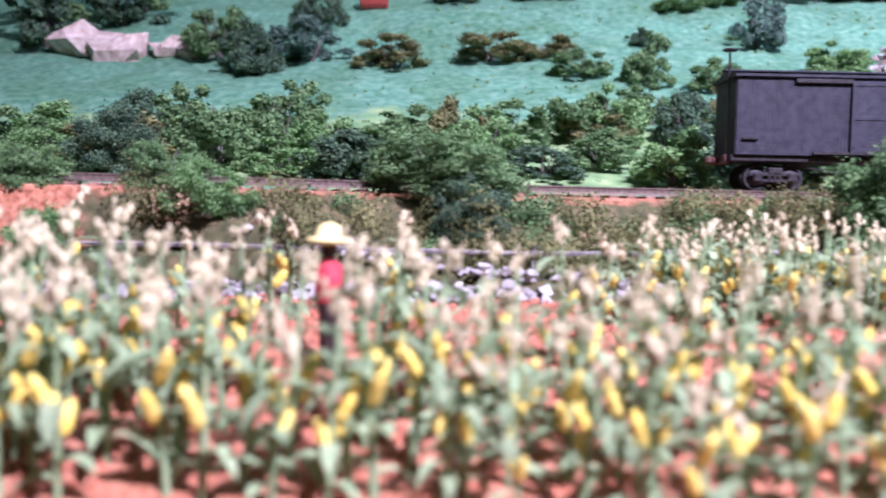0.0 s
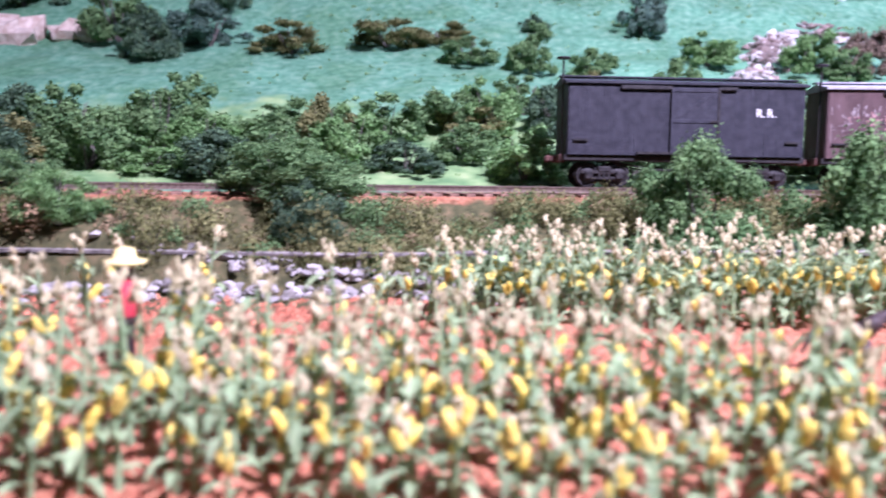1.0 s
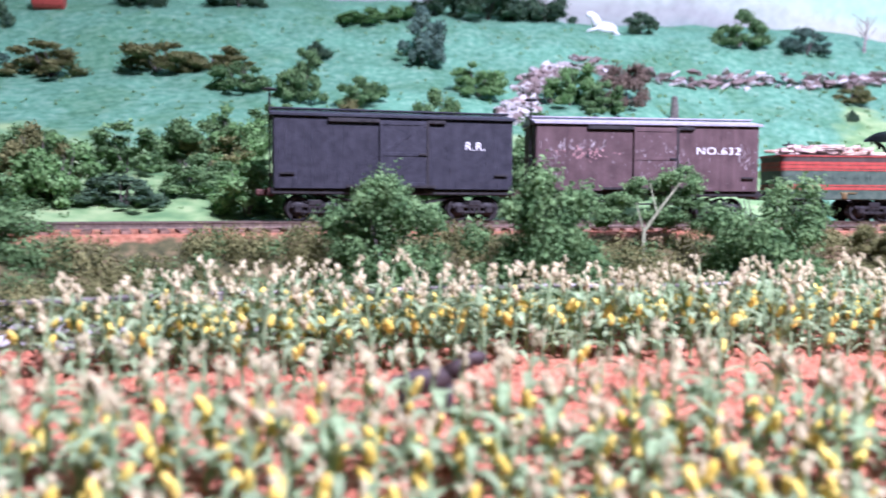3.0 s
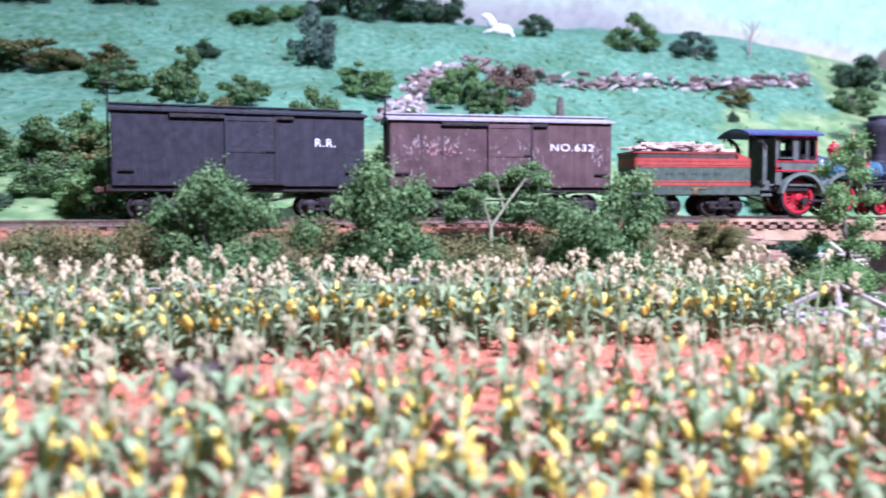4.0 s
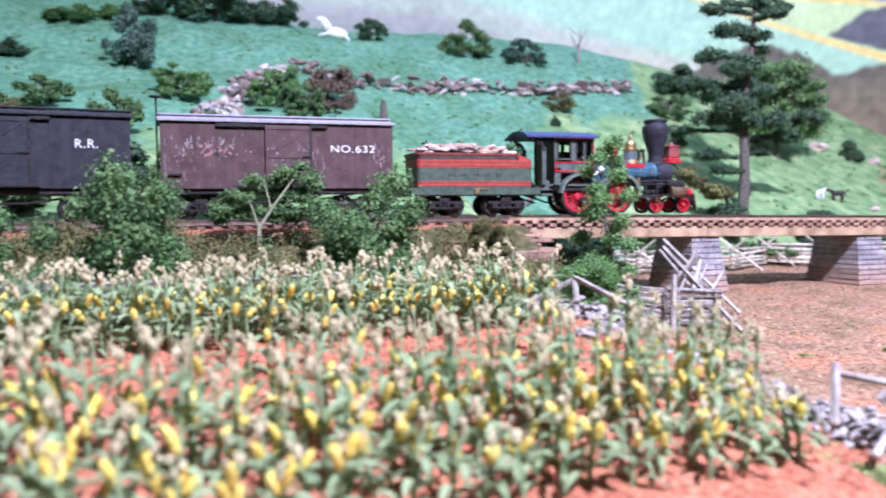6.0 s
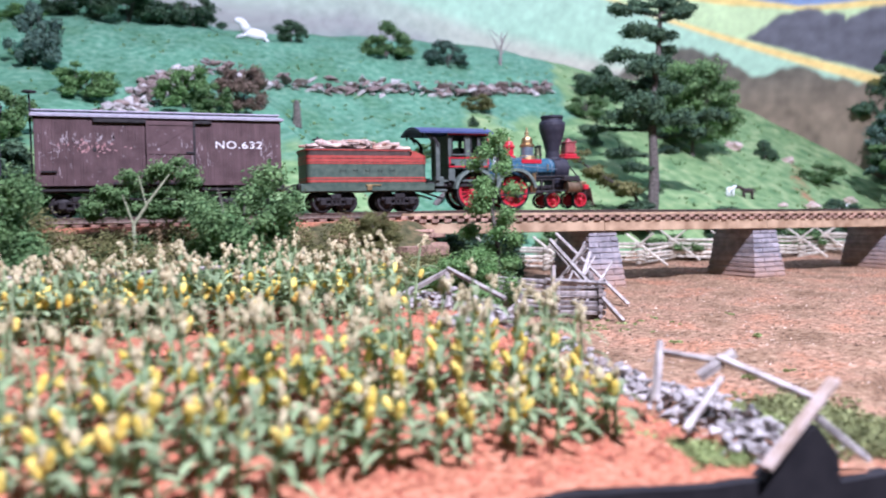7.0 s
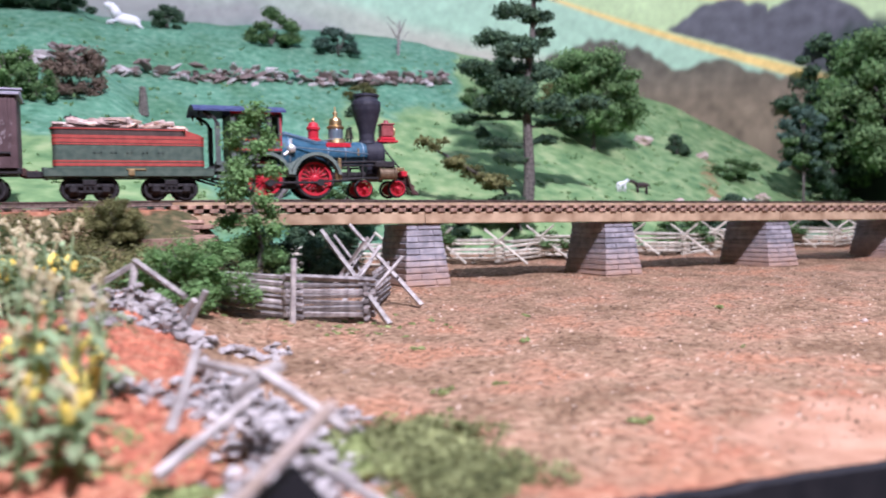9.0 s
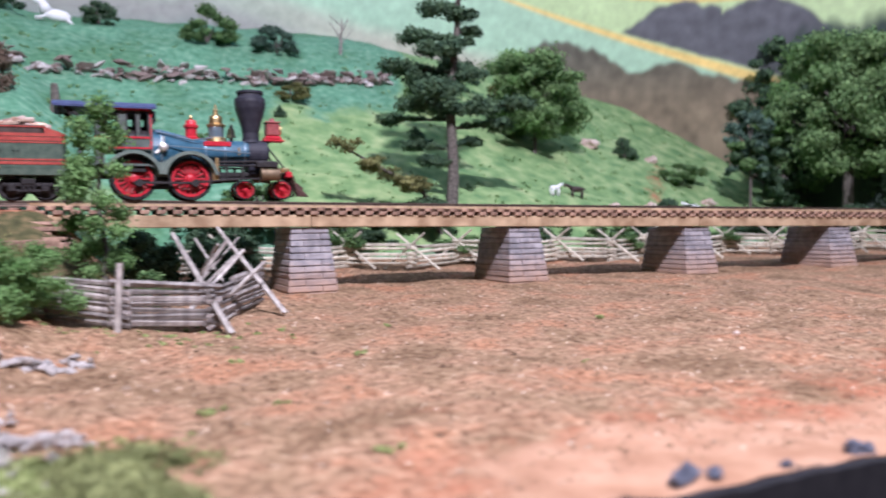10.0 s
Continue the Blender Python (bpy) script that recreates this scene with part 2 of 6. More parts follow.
def ground(x, y, rough=True):
    yc = track_y(x)
    soil = ramp(y, [(0.7, -0.15), (1.0, -0.12), (2.4, 0.16), (3.9, 0.25), (20, 0.3)])
    dirt = ramp(y, [(0.6, -0.15), (1.4, -0.12), (3.0, -0.09), (4.1, -0.03), (6.1, 0.07), (8.0, 0.17), (20, 0.3)])
    right = smooth(6.5, 7.3, x - 0.12 * (y - 2))
    # the field rises a little towards the bank by the fence
    dirt += 0.085 * smooth(8.35, 7.7, x) * smooth(3.7, 4.25, y) * smooth(6.2, 5.4, y)
    low = lerp(soil, dirt, right)
    bed = rail_z(x) - 0.085
    hill = ramp(y, [(yc + 0.5, bed), (8.6, 1.5), (12.7, 3.28), (14.5, 4.45), (16.6, 5.3), (30, 7)])
    far = ramp(y, [(7.9, 0.17), (8.25, 0.3), (8.9, 0.95), (10.5, 1.75), (12.7, 3.1), (14.5, 4.3), (16.6, 4.95), (30, 7)]) - 0.15 * max(0.0, x - 13.0) * smooth(8.2, 10, y)
    bank = ramp(y, [(yc - 2.0, low), (yc - 1.3, low + 0.12), (yc - 0.42, bed), (yc + 0.5, bed)])
    left = max(bank, low) if y < yc + 0.5 else hill
    rightz = low if y < 7.9 else far
    k = smooth(7.2, 8.1, x + 0.15 * max(0, y - 8)) if y > 4.0 else 1.0
    z = lerp(left, rightz, k) if y > 3.0 else low
    if rough:
        z += 0.035 * noise.noise(Vector((x * 1.3, y * 1.3, 0))) * (1 + smooth(7.5, 10, y) * 1.4)
        z += lerp(0.016, 0.0, smooth(6.5, 8.5, y)) * noise.noise(Vector((x * 6, y * 6, 3)))
    return z


def track_clear(x, y):
    """Keeps the bed of the track level."""
    yc = track_y(x)
    z = ground(x, y)
    if x < 7.25 and abs(y - yc) < 0.5:
        k = smooth(0.5, 0.38, abs(y - yc))
        z = lerp(z, rail_z(x) - 0.085, k)
    return z


def terrain_material():
    m = bpy.data.materials.new("scenery_ground")
    m.use_nodes = True
    t = m.node_tree
    n, link = t.nodes, t.links.new
    b = n["Principled BSDF"]
    b.inputs["Roughness"].default_value = 0.95
    b.inputs["Specular IOR Level"].default_value = 0.15
    co = n.new("ShaderNodeTexCoord")

    def tex(scale, detail=6):
        k = n.new("ShaderNodeTexNoise")
        k.inputs["Scale"].default_value, k.inputs["Detail"].default_value = scale, detail
        link(co.outputs["Object"], k.inputs["Vector"])
        return k.outputs["Fac"]

    def colours(src, stops):
        r = n.new("ShaderNodeValToRGB")
        while len(r.color_ramp.elements) < len(stops):
            r.color_ramp.elements.new(0.5)
        for e, (p, c) in zip(r.color_ramp.elements, stops):
            e.position, e.color = p, (*c, 1)
        link(src, r.inputs[0])
        return r.outputs[0]

    def mix(fac, a, c):
        k = n.new("ShaderNodeMix")
        k.data_type = "RGBA"
        link(fac, k.inputs[0])
        link(a, k.inputs[6])
        link(c, k.inputs[7])
        return k.outputs[2]

    def zone(name, jag, scale):
        a = n.new("ShaderNodeAttribute")
        a.attribute_name = name
        s = n.new("ShaderNodeMath")
        s.operation = "MULTIPLY_ADD"
        link(tex(scale), s.inputs[0])
        s.inputs[1].default_value = jag
        s.inputs[2].default_value = -jag / 2
        d = n.new("ShaderNodeMath")
        d.operation = "ADD"
        link(a.outputs["Fac"], d.inputs[0])
        link(s.outputs[0], d.inputs[1])
        r = n.new("ShaderNodeMapRange")
        r.interpolation_type = "SMOOTHSTEP"
        r.inputs["From Min"].default_value, r.inputs["From Max"].default_value = 0.35, 0.65
        link(d.outputs[0], r.inputs[0])
        return r.outputs[0]

    soil = colours(tex(420, 8), [(0.3, (0.19, 0.062, 0.034)), (0.5, (0.36, 0.145, 0.08)), (0.72, (0.49, 0.24, 0.145))])
    dirt = colours(tex(330, 12), [(0.30, (0.10, 0.06, 0.037)), (0.42, (0.225, 0.142, 0.092)), (0.56, (0.325, 0.215, 0.142)), (0.72, (0.46, 0.335, 0.235))])
    turf = colours(tex(130, 8), [(0.28, (0.065, 0.17, 0.098)), (0.5, (0.115, 0.26, 0.16)), (0.74, (0.205, 0.345, 0.232))])
    olive = colours(tex(180, 8), [(0.3, (0.04, 0.042, 0.02)), (0.5, (0.085, 0.08, 0.036)), (0.7, (0.17, 0.125, 0.065))])
    blotch = colours(tex(32, 10), [(0.36, (0.26, 0.235, 0.18)), (0.46, (0.46, 0.44, 0.38)), (0.54, (0.54, 0.48, 0.43)), (0.64, (0.63, 0.45, 0.36))])
    over = n.new("ShaderNodeMix")
    over.data_type, over.blend_type = "RGBA", "OVERLAY"
    over.inputs[0].default_value = 0.75
    link(dirt, over.inputs[6])
    link(blotch, over.inputs[7])
    dirt = over.outputs[2]
    c = mix(zone("dirt", 0.8, 60), soil, dirt)
    c = mix(zone("olive", 0.8, 70), c, olive)
    patch = colours(tex(16, 6), [(0.38, (0.40, 0.42, 0.36)), (0.50, (0.5, 0.5, 0.5)), (0.64, (0.58, 0.60, 0.60))])
    over = n.new("ShaderNodeMix")
    over.data_type, over.blend_type = "RGBA", "OVERLAY"
    over.inputs[0].default_value = 0.75
    link(turf, over.inputs[6])
    link(patch, over.inputs[7])
    turf = over.outputs[2]
    c = mix(zone("turf", 0.7, 60), c, turf)
    meadow = colours(tex(60, 10), [(0.3, (0.11, 0.21, 0.085)), (0.5, (0.20, 0.315, 0.13)), (0.72, (0.34, 0.42, 0.20))])
    c = mix(zone("meadow", 1.1, 22), c, meadow)
    c = mix(zone("bare", 0.9, 80), c, soil)
    sand = colours(tex(90, 8), [(0.35, (0.34, 0.185, 0.112)), (0.5, (0.41, 0.235, 0.148)), (0.68, (0.48, 0.295, 0.195))])
    c = mix(zone("sand", 0.5, 60), c, sand)
    link(c, b.inputs["Base Color"])
    bp = n.new("ShaderNodeBump")
    bp.inputs["Strength"].default_value, bp.inputs["Distance"].default_value = 0.4, 0.0005
    link(tex(700, 8), bp.inputs["Height"])
    link(bp.outputs[0], b.inputs["Normal"])
    return m


M_GROUND = terrain_material()


def backdrop_at(s):
    """The painted wall's line in plan, by arc length s from its left end."""
    if s < 21:
        return (-9 + s, 17.2)
    a = min(1.0, (s - 21) / 14.0) * radians(75)
    r = 14.0 / radians(75)
    over = max(0.0, s - 35)
    x, y = 12 + r * math.sin(a), 17.2 - r * (1 - math.cos(a))
    return (x + over * math.cos(radians(75)), y - over * math.sin(radians(75)))


def fascia_y(x):
    return ramp(x, [(-9, 0.75), (4, 0.85), (5, 1.03), (6.03, 1.06), (6.66, 0.95), (7.41, 0.85), (8.0, 0.78), (8.7, 0.73), (9.5, 0.64), (10.2, 0.68), (12, 0.6), (28, 0.2)])


def build_ground():
    xs = np.concatenate([np.arange(-15, -3, 0.3), np.arange(-3, 14, 0.075), np.arange(14, 28.1, 0.16)])
    ts = np.concatenate([np.arange(0, 7.4, 0.075), np.arange(7.4, 16.7, 0.14)])
    verts, zones = [], {k: [] for k in ("dirt", "olive", "turf", "meadow", "bare", "sand")}
    for x in xs:
        y0 = fascia_y(x)
        for tt in ts:
            y = y0 + tt * (17.4 - y0) / 16.6
            z = track_clear(x, y)
            yc = track_y(x)
            verts.append((x * S, y * S, z * S))
            zones["dirt"].append(smooth(6.6, 7.4, x - 0.1 * (y - 3)) * lerp(0.5, 1.0, smooth(1.2, 3.2, y + 0.9 * noise.noise(Vector((x * 0.7, y, 5))))))
            zones["turf"].append(smooth(yc + 0.45, yc + 0.75, y) * (1 if x < 8 else smooth(8.0, 8.5, y)) if x < 8.6 or y > 7.9 else 0.0)
            zones["meadow"].append(max(0.85 * smooth(8.4, 11, x) * smooth(8.1, 8.5, y) * smooth(13.2 + 4.5 * smooth(12.5, 14.5, x), 10.8 + 4.0 * smooth(12.5, 14.5, x), y), 0.72 * smooth(11.2, 8.4, y) * smooth(yc + 0.4, yc + 0.9, y) * smooth(9, 7.5, x)))
            zones["olive"].append(smooth(yc - 2.0, yc - 1.5, y) * smooth(yc - 0.34, yc - 0.5, y) * smooth(8.3, 7.6, x))
            bare = 0.45 * smooth(0.5, 0.1, abs(x - 16.4 - 0.85 * (y - 9.8))) * smooth(12.6, 11.6, y) * smooth(9.2, 9.6, y)
            zones["sand"].append(0.66 * smooth(0.75, 0.35, y - y0 - 0.25 * smooth(8.5, 10.5, x) + 0.3 * noise.noise(Vector((x * 1.1, y * 1.1, 9)))) * smooth(8.2, 9.2, x))
            zones["bare"].append(max(bare, 0.58 * smooth(0.60, 0.44, abs(y - yc)) * smooth(7.4, 7.0, x)))
    nx, ny = len(xs), len(ts)
    faces = [(i * ny + j, (i + 1) * ny + j, (i + 1) * ny + j + 1, i * ny + j + 1) for i in range(nx - 1) for j in range(ny - 1)]
    me = bpy.data.meshes.new("ground")
    me.from_pydata(verts, [], faces)
    for f in me.polygons:
        f.use_smooth = True
    for k, v in zones.items():
        me.attributes.new(k, "FLOAT", "POINT").data.foreach_set("value", v)
    me.materials.append(M_GROUND)
    tagged(new("ground", me), "modelled landscape of red soil, brown dirt and green turf", "ground", kind="structure")


build_ground()


def build_fascia():
    bm = bmesh.new()
    xs = sorted([-15 + 0.1 * k for k in range(421)] + [6.80, 6.96, 7.03, 7.08, 7.13, 7.135, 7.15])
    rows = []
    for x in xs:
        y = fascia_y(x)
        peak = ramp(x, [(6.80, 0.0), (7.03, 0.215), (7.13, 0.10), (7.135, 0.0)])
        z = ground(x, y) - 0.004 + peak + 0.014 * noise.noise(Vector((x * 4, 0, 7)))
        rows.append([bm.verts.new(p) for p in ((x, y + 0.03, -8), (x, y + 0.03, z), (x, y - 0.05, z), (x, y - 0.05, -8))])
    for a, b in zip(rows, rows[1:]):
        for k in range(3):
            bm.faces.new((a[k], a[k + 1], b[k + 1], b[k]))
    solid("trim_fascia", bm, M_BLACK, "black painted fascia board along the layout's front edge", "fascia", kind="structure")


build_fascia()


def paint(s, z):
    """The painted landscape of the backdrop: colour at arc length s and height z."""
    j = 0.10 * noise.noise(Vector((s * 0.9, z * 0.9, 1))) + 0.05 * noise.noise(Vector((s * 3, z * 3, 4)))
    leaf = 0.10 * noise.noise(Vector((s * 2.2, 3, 4))) + 0.07 * noise.noise(Vector((s * 5, z * 2, 8)))
    c = lerp(Vector((0.62, 0.72, 0.86)), Vector((0.35, 0.52, 0.82)), smooth(7, 12, z))
    hills = 6.75 - 0.05 * (s - 22)
    if s < 20:
        hills = 6.9
    c = lerp(c, Vector((0.20, 0.29, 0.46)), smooth(0.055, -0.055, z - hills - j))
    top = ramp(s, [(19, 6.75), (25, 6.62), (28, 6.32), (30.1, 5.72), (33, 5.55)])
    c = lerp(c, Vector((0.78, 0.60, 0.20)), smooth(0.055, -0.055, z - top - j * 0.4))
    low = ramp(s, [(19, 6.6), (25, 6.45), (27.65, 6.10), (30.1, 5.62), (33, 5.3)])
    c = lerp(c, Vector((0.54, 0.68, 0.36)), smooth(0.055, -0.055, z - low - j * 0.4))
    # green field, crossed by a yellow strip
    edge = 6.02 - 0.385 * (s - 26.25)
    c = lerp(c, Vector((0.86, 0.63, 0.22)), smooth(0.055, -0.055, z - edge))
    wide = 0.05 + 0.032 * max(0.0, s - 25.5)
    c = lerp(c, Vector((0.42, 0.62, 0.44)), smooth(0.055, -0.055, z - edge + wide))
    # far grey wood above the strip
    grey = 5.62 - 0.35 * abs(s - 30.2) ** 2 if s < 31.1 else 5.48 - 0.45 * abs(s - 31.9) ** 2
    c = lerp(c, Vector((0.125, 0.125, 0.14)) * (1 + 0.3 * noise.noise(Vector((s * 4, z * 4, 27)))), smooth(0.08, -0.08, z - grey - leaf) * smooth(-0.02, 0.08, z - edge - 0.02 - leaf * 0.3))
    # pale slope above the grey hill
    cream = 6.35 - 0.255 * (s - 19.0) if s > 19 else 6.35 + 0.1 * math.sin(s)
    pale = lerp(Vector((0.42, 0.49, 0.39)), Vector((0.56, 0.53, 0.42)), smooth(18, 26, s))
    c = lerp(c, pale, smooth(0.25, -0.3, z - cream - j))
    under = cream - ramp(s, [(0, 0.5), (17, 0.55), (22, 0.55), (26, 0.3), (30, 0.2)])
    c = lerp(c, lerp(Vector((0.36, 0.36, 0.33)), Vector((0.22, 0.25, 0.26)), smooth(15, 9, s)), smooth(0.15, -0.35, z - under - j))
    c = lerp(c, Vector((0.20, 0.27, 0.24)), smooth(0.2, -0.5, z - under + 0.55 - j))
    # brown wood
    wood = ramp(s, [(24.6, 3.0), (25.6, 4.2), (26.3, 4.68), (27.4, 4.98), (28.2, 4.76), (29.0, 4.16), (30.2, 4.24), (31.3, 3.74), (33, 3.4), (40, 3.2)])
    tone = 1 + 0.30 * noise.noise(Vector((s * 1.8, z * 1.8, 21))) + 0.28 * noise.noise(Vector((s * 5, z * 4, 23)))
    c = lerp(c, lerp(Vector((0.135, 0.125, 0.095)), Vector((0.23, 0.18, 0.12)), smooth(4.7, 2.9, z)) * tone, smooth(0.08, -0.09, z - wood - leaf * 1.5))
    # dark wood at the end
    c = lerp(c, Vector((0.05, 0.075, 0.06)), smooth(31.6, 33.0, s) * smooth(0.2, -0.2, z - 4.6 - leaf * 2))
    return c * (1 + 0.10 * noise.noise(Vector((s * 1.5, z * 2.5, 11))) + 0.15 * noise.noise(Vector((s * 5, z * 5, 9))) + 0.10 * noise.noise(Vector((s * 12, z * 12, 2))))


def build_backdrop():
    ss = np.concatenate([np.arange(-6, 17, 0.2), np.arange(17, 36, 0.045), np.arange(36, 48.2, 0.3)])
    zs = np.concatenate([np.arange(-1.0, 2.5, 0.5), np.arange(2.5, 7.4, 0.045), np.arange(7.4, 10.5, 0.3), np.arange(10.5, 16.1, 0.5)])
    verts, cols = [], []
    for s in ss:
        x, y = backdrop_at(s)
        for z in zs:
            verts.append((x * S, y * S, z * S))
            cols += [*paint(float(s), float(z)), 1.0]
    ns, nz = len(ss), len(zs)
    faces = [(i * nz + j, i * nz + j + 1, (i + 1) * nz + j + 1, (i + 1) * nz + j) for i in range(ns - 1) for j in range(nz - 1)]
    me = bpy.data.meshes.new("backdrop")
    me.from_pydata(verts, [], faces)
    me.attributes.new("paint", "FLOAT_COLOR", "POINT").data.foreach_set("color", cols)
    m = bpy.data.materials.new("backdrop_paint")
    m.use_nodes = True
    a = m.node_tree.nodes.new("ShaderNodeAttribute")
    a.attribute_name = "paint"
    m.node_tree.links.new(a.outputs["Color"], m.node_tree.nodes["Principled BSDF"].inputs["Base Color"])
    m.node_tree.nodes["Principled BSDF"].inputs["Roughness"].default_value = 0.9
    me.materials.append(m)
    tagged(new("backdrop", me), "painted backdrop of fields, woods and hills on a curved wall", "backdrop", kind="structure")


build_backdrop()


def build_room():
    for name, c, s in (("wall_south", (6, -38, 0), (100, 1, 60)), ("wall_west", (-44, -8, 0), (1, 60, 60)), ("wall_east", (56, -8, 0), (1, 60, 60)), ("wall_north", (6, 22, 0), (100, 1, 60)),
                       ("ceiling", (6, -8, 26), (100, 60, 1)), ("floor", (6, -8, -18), (100, 60, 1))):
        bm = bmesh.new()
        box(bm, c, s)
        solid(name, bm, M_ROOMWALL, "plain painted " + name.split("_")[0] + " of the exhibition room", name.split("_")[0], kind="structure")


build_room()


# ---- track and bridge ----
def build_track():
    track = thing("railway_track", at(0, 0, 0), "single line of rusty model rails on wooden ties", "railway track")
    for side, off in (("rail", -0.132), ("rail", 0.132)):
        bm = bmesh.new()
        rows = []
        for k in range(0, 330):
            x = -8 + k * 0.1
            y, z = track_y(x) + off, rail_z(x)
            rows.append([bm.verts.new((x, y + a, z + b)) for a, b in ((-0.025, -0.05), (-0.006, -0.04), (-0.006, -0.012), (-0.014, -0.010), (-0.014, 0), (0.014, 0), (0.014, -0.010), (0.006, -0.012), (0.006, -0.04), (0.025, -0.05))])
        for a, b in zip(rows, rows[1:]):
            for j in range(10):
                bm.faces.new((a[j], b[j], b[(j + 1) % 10], a[(j + 1) % 10]))
        part("rail", bm, M_RAIL, track)
    bm = bmesh.new()
    box(bm, (0, 0, 0), (0.074, 0.54, 0.036), bevel=0.004)
    tie = finish("tie", bm, M_TIE)
    bed_tie = tie.copy()
    bed_tie.materials[0] = M_BEDTIE
    k = 0
    x = -7.9
    while x < 24:
        part("tie", tie if x > 7.2 else bed_tie, None, track, m=at(x, track_y(x), rail_z(x) - (0.068 if x > 7.2 else 0.080), 0, 0, -math.degrees(math.atan(0.052 * max(0, 6 - x))) * -1 + rnd.uniform(-1.5, 1.5)))
        x += 0.135
    return track


build_track()


def build_bridge():
    bridge = thing("railway_bridge", at(0, 0, 0), "long timber deck bridge on tapered stone piers", "bridge")
    for y0, y1 in ((6.10, 6.20), (6.52, 6.62)):
        for k in range(5):
            bm = bmesh.new()
            x0, x1 = 7.2 + k * 2.3 + (0.05 if k else 0), 9.5 + k * 2.3 + 0.046
            if k == 4:
                x1 = 24
            o = [(x0, rail_z(x0) - 0.235), (x0, rail_z(x0) - 0.124), (x1, rail_z(x1) - 0.124), (x1, rail_z(x1) - 0.235)]
            prism(bm, o, y0, y1)
            bmesh.ops.bevel(bm, geom=list(bm.edges), offset=0.006, segments=1, affect="EDGES")
            part("girder", bm, M_DECK, bridge)
    for y in (6.11, 6.61):
        bm = bmesh.new()
        prism(bm, [(7.2, rail_z(7.2) - 0.048), (7.2, rail_z(7.2) - 0.022), (24, rail_z(24) - 0.022), (24, rail_z(24) - 0.048)], y - 0.016, y + 0.016)
        part("guard_timber", bm, M_DECK, bridge)
    bm = bmesh.new()
    box(bm, (0, 0, 0), (0.076, 0.56, 0.036), bevel=0.004)
    beam = finish("cross_beam", bm, M_TIE)
    x = 7.28
    while x < 23.9:
        part("cross_beam", beam, None, bridge, m=at(x, 6.36 + rnd.uniform(-0.006, 0.006), rail_z(x) - 0.105, 0, 0, rnd.uniform(-1.5, 1.5)))
        x += 0.135
    # unseen plate added below the ties so the deck's shadow falls solid
    bm = bmesh.new()
    prism(bm, [(7.2, rail_z(7.2) - 0.17), (7.2, rail_z(7.2) - 0.126), (24, rail_z(24) - 0.126), (24, rail_z(24) - 0.17)], 6.205, 6.515)
    part("deck_planking", bm, M_DECK, bridge)
    # piers of coursed stone, each stone apart
    for i in range(6):
        xc = 9.54 + 2.295 * i
        z0, z1 = ground(xc, 6.3) - 0.06, rail_z(xc) - 0.237
        pier = part("pier", pier_core(z0, z1), M_PIER, bridge, "tapered grey stone pier with dusty red foot", m=at(xc, 6.46, 0))
        courses = 11
        for c in range(courses):
            za, zb = lerp(z0, z1, c / courses), lerp(z0, z1, (c + 1) / courses)
            for side in (-1, 1):
                cut = 0.09 if c % 2 else -0.07
                bm = bmesh.new()
                a, b = (c + 0.04) / courses, (c + 0.96) / courses
                pts = []
                for k, z in ((a, za + 0.004), (b, zb - 0.004)):
                    hx, hy = lerp(0.242, 0.178, k), lerp(0.44, 0.33, k)
                    xa, xb = (-hx, cut - 0.003) if side < 0 else (cut + 0.003, hx)
                    pts.append([bm.verts.new(p) for p in ((xa, -hy, z), (xb, -hy, z), (xb, hy, z), (xa, hy, z))])
                lo, hi = pts
                for q in range(4):
                    bm.faces.new((lo[q], lo[(q + 1) % 4], hi[(q + 1) % 4], hi[q]))
                bm.faces.new(hi)
                bm.faces.new(lo[::-1])
                bmesh.ops.bevel(bm, geom=list(bm.edges), offset=0.006, segments=1, affect="EDGES")
                for v in bm.verts:
                    v.co += Vector((rnd.uniform(-0.004, 0.004), rnd.uniform(-0.004, 0.004), 0))
                part("stone", bm, M_PIER, pier)
    # abutment of stacked timber blocks
    for c, s, r in (((7.20, 6.02, 0.75), (0.42, 0.44, 0.034), 4), ((7.30, 5.96, 0.712), (0.46, 0.46, 0.034), -7), ((7.14, 5.94, 0.672), (0.40, 0.5, 0.036), 9), ((7.27, 5.88, 0.632), (0.44, 0.5, 0.034), -2), ((7.12, 5.60, 0.585), (0.52, 0.42, 0.085), 20), ((7.02, 5.62, 0.50), (0.46, 0.40, 0.07), 14), ((7.30, 5.86, 0.58), (0.36, 0.5, 0.05), 4), ((7.26, 5.88, 0.51), (0.44, 0.5, 0.06), 8)):
        bm = bmesh.new()
        box(bm, c, s, (0, 0, r), 0.006, 0.008)
        part("abutment_timber", bm, M_TIE, bridge)
    return bridge


def pier_core(z0, z1):
    bm = bmesh.new()
    lo = [bm.verts.new(p + (z0,)) for p in ((-0.23, -0.425), (0.23, -0.425), (0.23, 0.425), (-0.23, 0.425))]
    hi = [bm.verts.new(p + (z1 - 0.006,)) for p in ((-0.166, -0.318), (0.166, -0.318), (0.166, 0.318), (-0.166, 0.318))]
    for q in range(4):
        bm.faces.new((lo[q], lo[(q + 1) % 4], hi[(q + 1) % 4], hi[q]))
    bm.faces.new(hi)
    bm.faces.new(lo[::-1])
    return bm


build_bridge()


# ---- train; local x runs forward, z up from the rail, y to the far side ----
TRAIN_X = 6.02
M_SCRATCH = mat("scratched_paint", (0.21, 0.165, 0.165), (0.40, 0.35, 0.35), 250, 0.8, 0.0)


